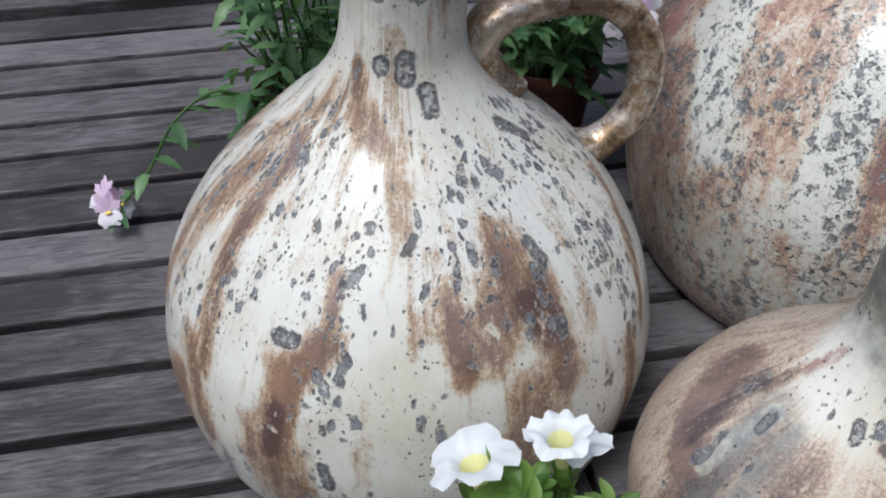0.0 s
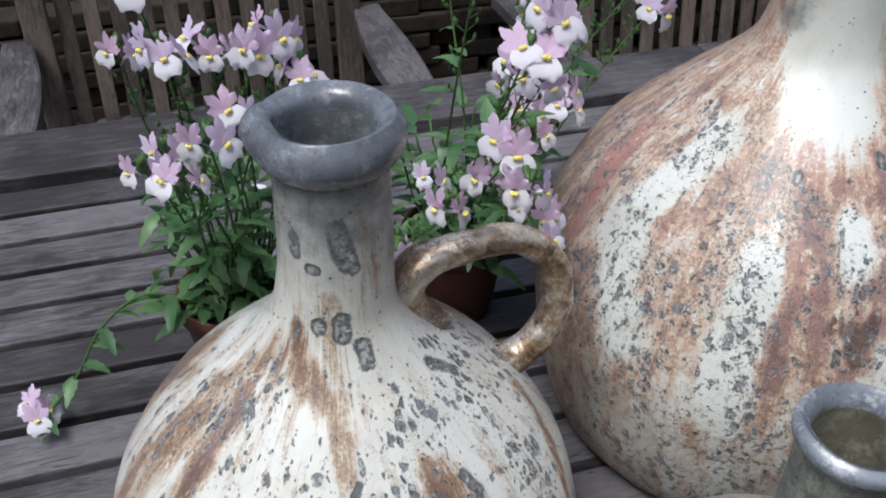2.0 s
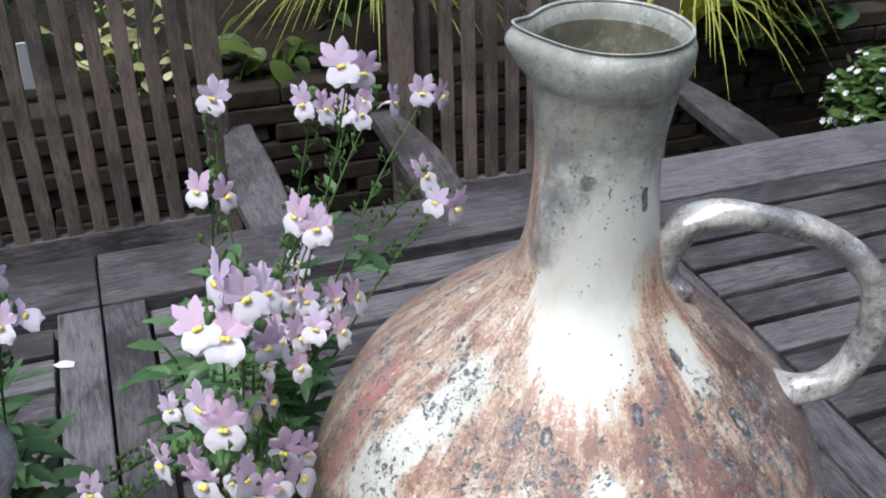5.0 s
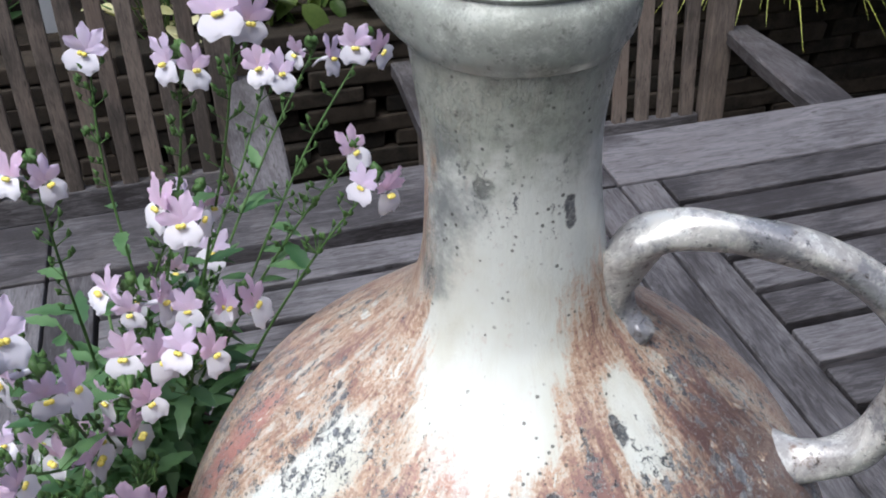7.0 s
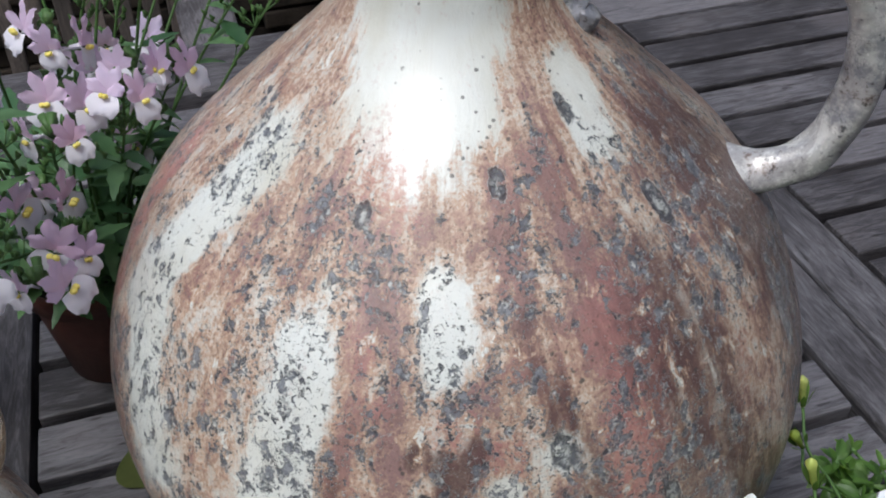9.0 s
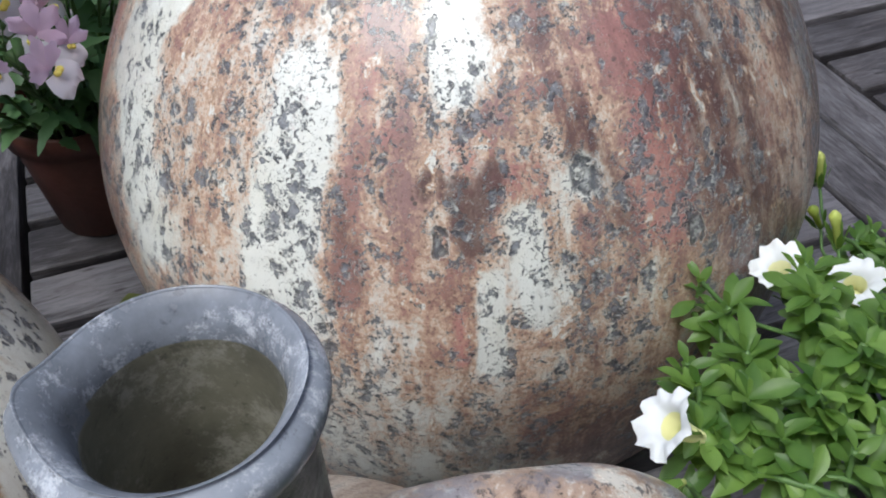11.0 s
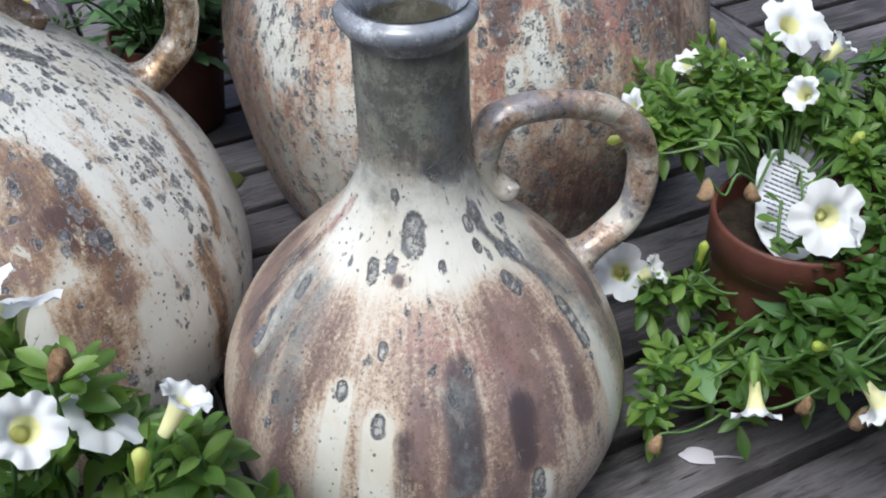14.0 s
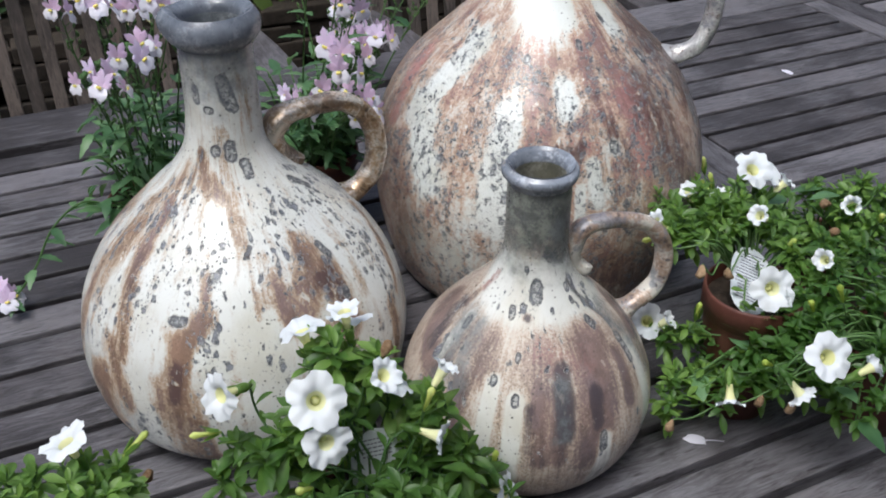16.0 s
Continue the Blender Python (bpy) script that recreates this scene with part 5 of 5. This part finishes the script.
# ---- fallen petals ----
def fallen(x, y, turn, stalk, label):
    bm = bmesh.new()
    petal_patch(bm, (0, 0, 0.001), (0, 0.021, 0.001), 0.0125, 0.0025, 0)
    if stalk:
        tube(bm, [Vector((0, 0.001, 0.0015)), Vector((0.001, -0.008, 0.001)), Vector((0.0, -0.017, 0.001))], 0.0006, 5)
    ob = new("fallen_petal", mesh_of("fallen_petal", bm, PALE))
    ob.matrix_basis = pose(x, y, TOP + 0.0005, 0, 0, turn)
    tagged(ob, label, "petal", "petals on the table")


def fallen_leaf(x, y, turn):
    ob = new("fallen_leaf", leaf_mesh("fallen_leaf", 0.036, 0.03, LEAF_YELLOWED, 0.0, 0.02, 0.05))
    ob.matrix_basis = pose(x, y, TOP + 0.0015, 0, 0, turn)
    tagged(ob, "round yellow-green fallen leaf on the table", "leaf")


# both greens lowered to carry the shade this leaf lies in
LEAF_YELLOWED = leafy("yellowed_leaf", (0.06, 0.075, 0.018), (0.13, 0.15, 0.04), 0.5, 0.12)
fallen_leaf(0.223, 0.566, 10)
fallen(0.402, 0.163, 62, True, "pale lilac fallen petal with a thin stalk on the table")
fallen(1.068, 0.786, 20, False, "small white fallen petal on the table slats")
fallen(0.070, 0.955, 80, False, "white fallen petal lying on the table frame")


# ---- garden chairs behind the table ----
def build_chair(x, y, turn):
    """A slatted teak armchair that faces the table (towards -y)."""
    ch = thing("garden_chair", pose(x, y, 0, 0, 0, turn), "weathered teak garden armchair with a slatted back", "chair", "garden chairs round the table")
    lean = 9.0
    w = 0.25
    slat = mesh_of("back_slat", board(0.027, 0.012, 0.60, 0.003), TEAK_Z, False)
    for i in range(11):
        sx = -w + 0.024 + i * (2 * w - 0.048) / 10
        part("back_slat", slat, None, ch, m=pose(sx, 0.29, 0.47, -lean) @ pose(0, 0, 0.29))
    for z in (0.0, 0.60):
        part("back_rail", board(2 * w, 0.024, 0.05, 0.004), TEAK_X, ch, m=pose(0, 0.29, 0.445, -lean) @ pose(0, 0.0, z), smooth=False)
    post = mesh_of("back_post", board(0.045, 0.03, 1.06, 0.004), TEAK_Z, False)
    leg = mesh_of("leg", board(0.045, 0.035, 0.62, 0.004), TEAK_Z, False)
    for s in (-1, 1):
        part("back_post", post, None, ch, m=pose(s * (w + 0.024), 0.24, 0.0, -lean * 0.62) @ pose(0, 0, 0.53))
        part("leg", leg, None, ch, m=pose(s * (w + 0.05), -0.16, 0.31))
        bm = bmesh.new()
        rows = []
        for i in range(15):
            t = i / 14
            yy = 0.31 - 0.58 * t
            half = 0.026 + 0.012 * math.sin(math.pi * min(1, t * 1.15)) ** 1.5 + 0.004 * t
            zz = 0.632 + 0.014 * math.sin(math.pi * t) + 0.012 * t
            cx = s * (w + 0.062) - s * 0.012 * math.sin(math.pi * t)
            rows.append([(cx - half, yy, zz - 0.024), (cx - half, yy, zz - 0.003), (cx - half + 0.004, yy, zz), (cx + half - 0.004, yy, zz), (cx + half, yy, zz - 0.003), (cx + half, yy, zz - 0.024), (cx - half, yy, zz - 0.024)])
        sheet(bm, rows)
        for r in (rows[0], rows[-1]):
            bm.faces.new([bm.verts.new(p) for p in r[:6]])
        bmesh.ops.remove_doubles(bm, verts=bm.verts[:], dist=0.0004)
        bmesh.ops.recalc_face_normals(bm, faces=bm.faces[:])
        part("armrest", bm, TEAK_Y, ch, "pale grey shaped wooden armrest", smooth=False)
    seat_slat = mesh_of("seat_slat", board(2 * w + 0.06, 0.042, 0.016, 0.003), TEAK_X, False)
    for i in range(8):
        part("seat_slat", seat_slat, None, ch, m=pose(0, -0.17 + i * 0.052, 0.415))
    for s in (-1, 1):
        part("seat_rail", board(0.024, 0.5, 0.05, 0.003), TEAK_Y, ch, m=pose(s * (w + 0.01), 0.03, 0.382), smooth=False)
    return ch


build_chair(0.050, 1.40, 0.0)
build_chair(0.930, 1.36, -3.0)


# ---- the bed behind: stacked stone edge, shrubs, grass and pots ----
STONE = mottled("dark_edging_stone", (0.009, 0.0075, 0.006), (0.040, 0.031, 0.024), 22, 0.9, 0.6, 0.006)
EARTH = mottled("bed_earth", (0.008, 0.006, 0.005), (0.035, 0.026, 0.018), 30, 0.95, 0.8, 0.01)


def shrub_leaf(length, width, mat):
    return leaf_mesh("leaf", length, width, mat, 0.0, 0.3, 0.15)


def build_shrub(name, label, category, x, y, z, spread, count, leaf, tilt=(10, 70), seed=0):
    r = random.Random(seed)
    ob = thing(name, pose(x, y, z), label, category)
    stems = bmesh.new()
    for k in range(count):
        a = r.uniform(0, 360)
        d = Vector((r.gauss(0, 0.45) * spread[0], r.gauss(0, 0.4) * spread[1], abs(r.gauss(0.45, 0.3)) * spread[2]))
        part("leaf", leaf, None, ob, m=Matrix.Translation(d) @ pose(0, 0, 0, r.uniform(*tilt) - 30, r.uniform(-30, 30), a) @ Matrix.Scale(r.uniform(0.6, 1.25), 4))
        if k % 3 == 0:
            tube(stems, bent((d.x * 0.2, d.y * 0.2, -0.02), d, 0.02, k, 5), 0.002, 4)
    tagged(part("stem", stems, STEM_NEM, ob), kind="stuff")
    return ob


LEAF_DARK = leafy("dark_shrub_leaf", (0.012, 0.04, 0.014), (0.045, 0.10, 0.035), 0.4, 0.15)
LEAF_LIME = leafy("lime_hosta_leaf", (0.035, 0.075, 0.018), (0.11, 0.16, 0.045), 0.45, 0.25)
LEAF_CREAM = leafy("cream_variegated_leaf", (0.28, 0.30, 0.12), (0.62, 0.60, 0.38), 0.5, 0.25)
LEAF_BUSH = leafy("bush_leaf", (0.03, 0.075, 0.022), (0.10, 0.18, 0.055), 0.45, 0.25)
LEAF_GRASS = leafy("golden_grass_blade", (0.16, 0.20, 0.03), (0.42, 0.44, 0.10), 0.5, 0.3)


build_shrub("hosta", "broad lime-green hosta leaves above the stone edge", "plant", 0.55, 2.42, 0.42, (0.16, 0.1, 0.12), 26, shrub_leaf(0.10, 0.058, LEAF_LIME), (-30, 30), 3)
build_shrub("variegated_shrub", "cream and green variegated shrub in the bed", "shrub", 0.21, 2.40, 0.42, (0.13, 0.08, 0.32), 95, shrub_leaf(0.045, 0.026, LEAF_CREAM), seed=4)
build_shrub("shrub", "dark green leafy shrub in the bed", "shrub", -0.25, 2.6, 0.45, (0.4, 0.2, 0.4), 130, shrub_leaf(0.07, 0.035, LEAF_DARK), seed=5)
build_shrub("shrub", "dark green leafy shrub in the bed", "shrub", 0.85, 2.75, 0.45, (0.35, 0.2, 0.4), 120, shrub_leaf(0.07, 0.03, LEAF_DARK), seed=6)
build_shrub("ivy", "dark glossy ivy climbing at the wall", "plant", 2.0, 2.28, 0.40, (0.28, 0.12, 0.35), 190, shrub_leaf(0.09, 0.075, LEAF_DARK), seed=7)
build_shrub("ivy", "dark glossy ivy climbing at the wall", "plant", 2.9, 2.3, 0.35, (0.4, 0.25, 0.45), 120, shrub_leaf(0.09, 0.07, LEAF_DARK), seed=8)


def build_grass(x, y, z):
    r = random.Random(9)
    ob = thing("ornamental_grass", pose(x, y, z), "golden arching ornamental grass tuft", "grass")
    bm = bmesh.new()
    for k in range(150):
        a, l = r.uniform(0, 2 * math.pi), r.uniform(0.22, 0.42)
        rise, w = r.uniform(0.12, 0.30), r.uniform(0.003, 0.006)
        d, s = Vector((math.cos(a), math.sin(a), 0)), Vector((-math.sin(a), math.cos(a), 0))
        rows = []
        for i in range(9):
            t = i / 8
            p = d * (l * t * (0.4 + 0.6 * t)) + Vector((0, 0, rise * math.sin(t * 2.5) - 0.28 * l * t ** 3)) + d * 0.02
            ww = w * (1 - t) ** 0.6 + 0.0003
            rows.append([p - s * ww, p, p + s * ww])
        sheet(bm, rows)
    tagged(part("blade", bm, LEAF_GRASS, ob), kind="stuff")


build_grass(1.70, 2.28, 0.46)
build_grass(0.84, 2.40, 0.60)


def build_white_bush(x, y, z):
    """A low bush with many small white flowers in a dark pot."""
    r = random.Random(21)
    ob = thing("flowering_bush", pose(x, y, z), "low bush covered in small white flowers in a dark pot", "potted plant")
    part("pot", lathe([(0.10, -z), (0.11, -z + 0.004), (0.16, -0.03), (0.17, 0.0), (0.155, 0.0), (0.15, -0.03)], 40), STONE, ob, "dark round plant pot")
    lf = shrub_leaf(0.042, 0.022, LEAF_BUSH)
    bm = bmesh.new()
    for k in range(5):
        a = k * 2 * math.pi / 5
        petal_patch(bm, (0, 0, 0), (0.011 * math.cos(a), 0.011 * math.sin(a), 0.003), 0.010, 0.001, 0)
    fl = mesh_of("flower", bm, WHITE)
    stems, thick = bmesh.new(), bmesh.new()
    for k in range(295):
        a, e = r.uniform(0, 2 * math.pi), math.asin(r.uniform(-0.3, 1))
        q = r.uniform(0.75, 1.0)
        d = Vector((0.25 * q * math.cos(a) * math.cos(e), 0.22 * q * math.sin(a) * math.cos(e), 0.03 + 0.20 * q * math.sin(e)))
        part("leaf", lf, None, ob, m=Matrix.Translation(d) @ pose(0, 0, 0, r.uniform(-20, 50), r.uniform(-30, 30), r.uniform(0, 360)) @ Matrix.Scale(r.uniform(0.7, 1.3), 4))
        if k % 2:
            part("flower", fl, None, ob, m=facing(d * 1.06, (d.normalized() + Vector((0, -0.3, 0.4)))) @ Matrix.Scale(r.uniform(0.7, 1.2), 4))
        for j in range(4):
            me = lf.copy()
            me.transform(Matrix.Translation(d * r.uniform(0.75, 1.02) + Vector((r.uniform(-0.03, 0.03), r.uniform(-0.03, 0.03), r.uniform(-0.03, 0.02)))) @ pose(0, 0, 0, r.uniform(-20, 50), r.uniform(-30, 30), r.uniform(0, 360)) @ Matrix.Scale(r.uniform(0.7, 1.2), 4))
            thick.from_mesh(me)
            bpy.data.meshes.remove(me)
        if k % 6 == 0:
            tube(stems, bent((0, 0, -0.01), d, 0.01, k, 5), 0.0018, 4)
    tagged(part("stem", stems, STEM_NEM, ob), kind="stuff")
    tagged(part("foliage", thick, LEAF_BUSH, ob), kind="stuff")


build_white_bush(2.32, 1.98, 0.24)


def build_marker(x, y, z):
    bm = board(0.036, 0.004, 0.12, 0.001)
    ob = new("plant_marker", mesh_of("plant_marker", bm, LABEL, False))
    ob.matrix_basis = pose(x, y, z, 6, 3, 8)
    tagged(ob, "pale plastic plant marker stuck in the bed", "plant marker")


build_marker(-0.02, 2.40, 0.53)
build_marker(-0.14, 2.42, 0.545)


def build_bed():
    """Earth behind a low edge of stacked stones."""
    bed = tagged(new("bed"), "dark earth of a raised flower bed", "flower bed", kind="structure")
    part("earth", board(6.4, 0.9, 0.45, 0), EARTH, bed, m=pose(0.9, 2.85, 0.225), smooth=False)
    r = random.Random(5)
    shapes = []
    for k in range(6):
        bm = board(r.uniform(0.17, 0.24), 0.12, r.uniform(0.040, 0.046), 0.006)
        for v in bm.verts:
            v.co += 0.006 * noise.noise_vector(v.co * 14 + Vector((k * 3.0, 0, 0)))
        shapes.append(mesh_of("stone", bm, STONE, False))
    for row in range(9):
        x = -1.6 + (row % 2) * 0.11
        while x < 3.6:
            part("stone", shapes[r.randrange(6)], None, bed, m=pose(x, 2.36 + r.uniform(-0.014, 0.012), 0.026 + row * 0.0485, 0, 0, r.uniform(-2, 2)))
            x += 0.222 + r.uniform(-0.01, 0.012)


build_bed()


# ---- ground, and plain walls added to close the garden ----
def slab(name, lx, ly, lz, m, mat, label, category):
    ob = new(name, mesh_of(name, board(lx, ly, lz, 0), mat, False))
    ob.matrix_basis = m
    return tagged(ob, label, category, kind="structure")


PAVING = mottled("dark_paving", (0.02, 0.019, 0.017), (0.07, 0.065, 0.058), 6, 0.9)
slab("ground", 40, 40, 0.1, pose(0, 0, -0.05), PAVING, "dark damp paving of a small garden", "ground")
WALLM = mottled("dark_wall", (0.030, 0.028, 0.027), (0.085, 0.080, 0.078), 12, 0.9)
slab("wall_north", 9, 0.22, 2.2, pose(0.5, 3.2, 1.1), WALLM, "dark grey plain wall added to close the garden", "wall")
# unseen walls that hold back low sky light; south and east raised further
slab("wall_south", 9, 0.22, 4.6, pose(0.5, -3.6, 2.3), WALLM, "dark grey plain wall added to close the garden", "wall")
slab("wall_west", 0.22, 6.6, 2.4, pose(-3.9, -0.2, 1.2), WALLM, "dark grey plain wall added to close the garden", "wall")
slab("wall_east", 0.22, 6.6, 4.2, pose(4.9, -0.2, 2.1), WALLM, "dark grey plain wall added to close the garden", "wall")
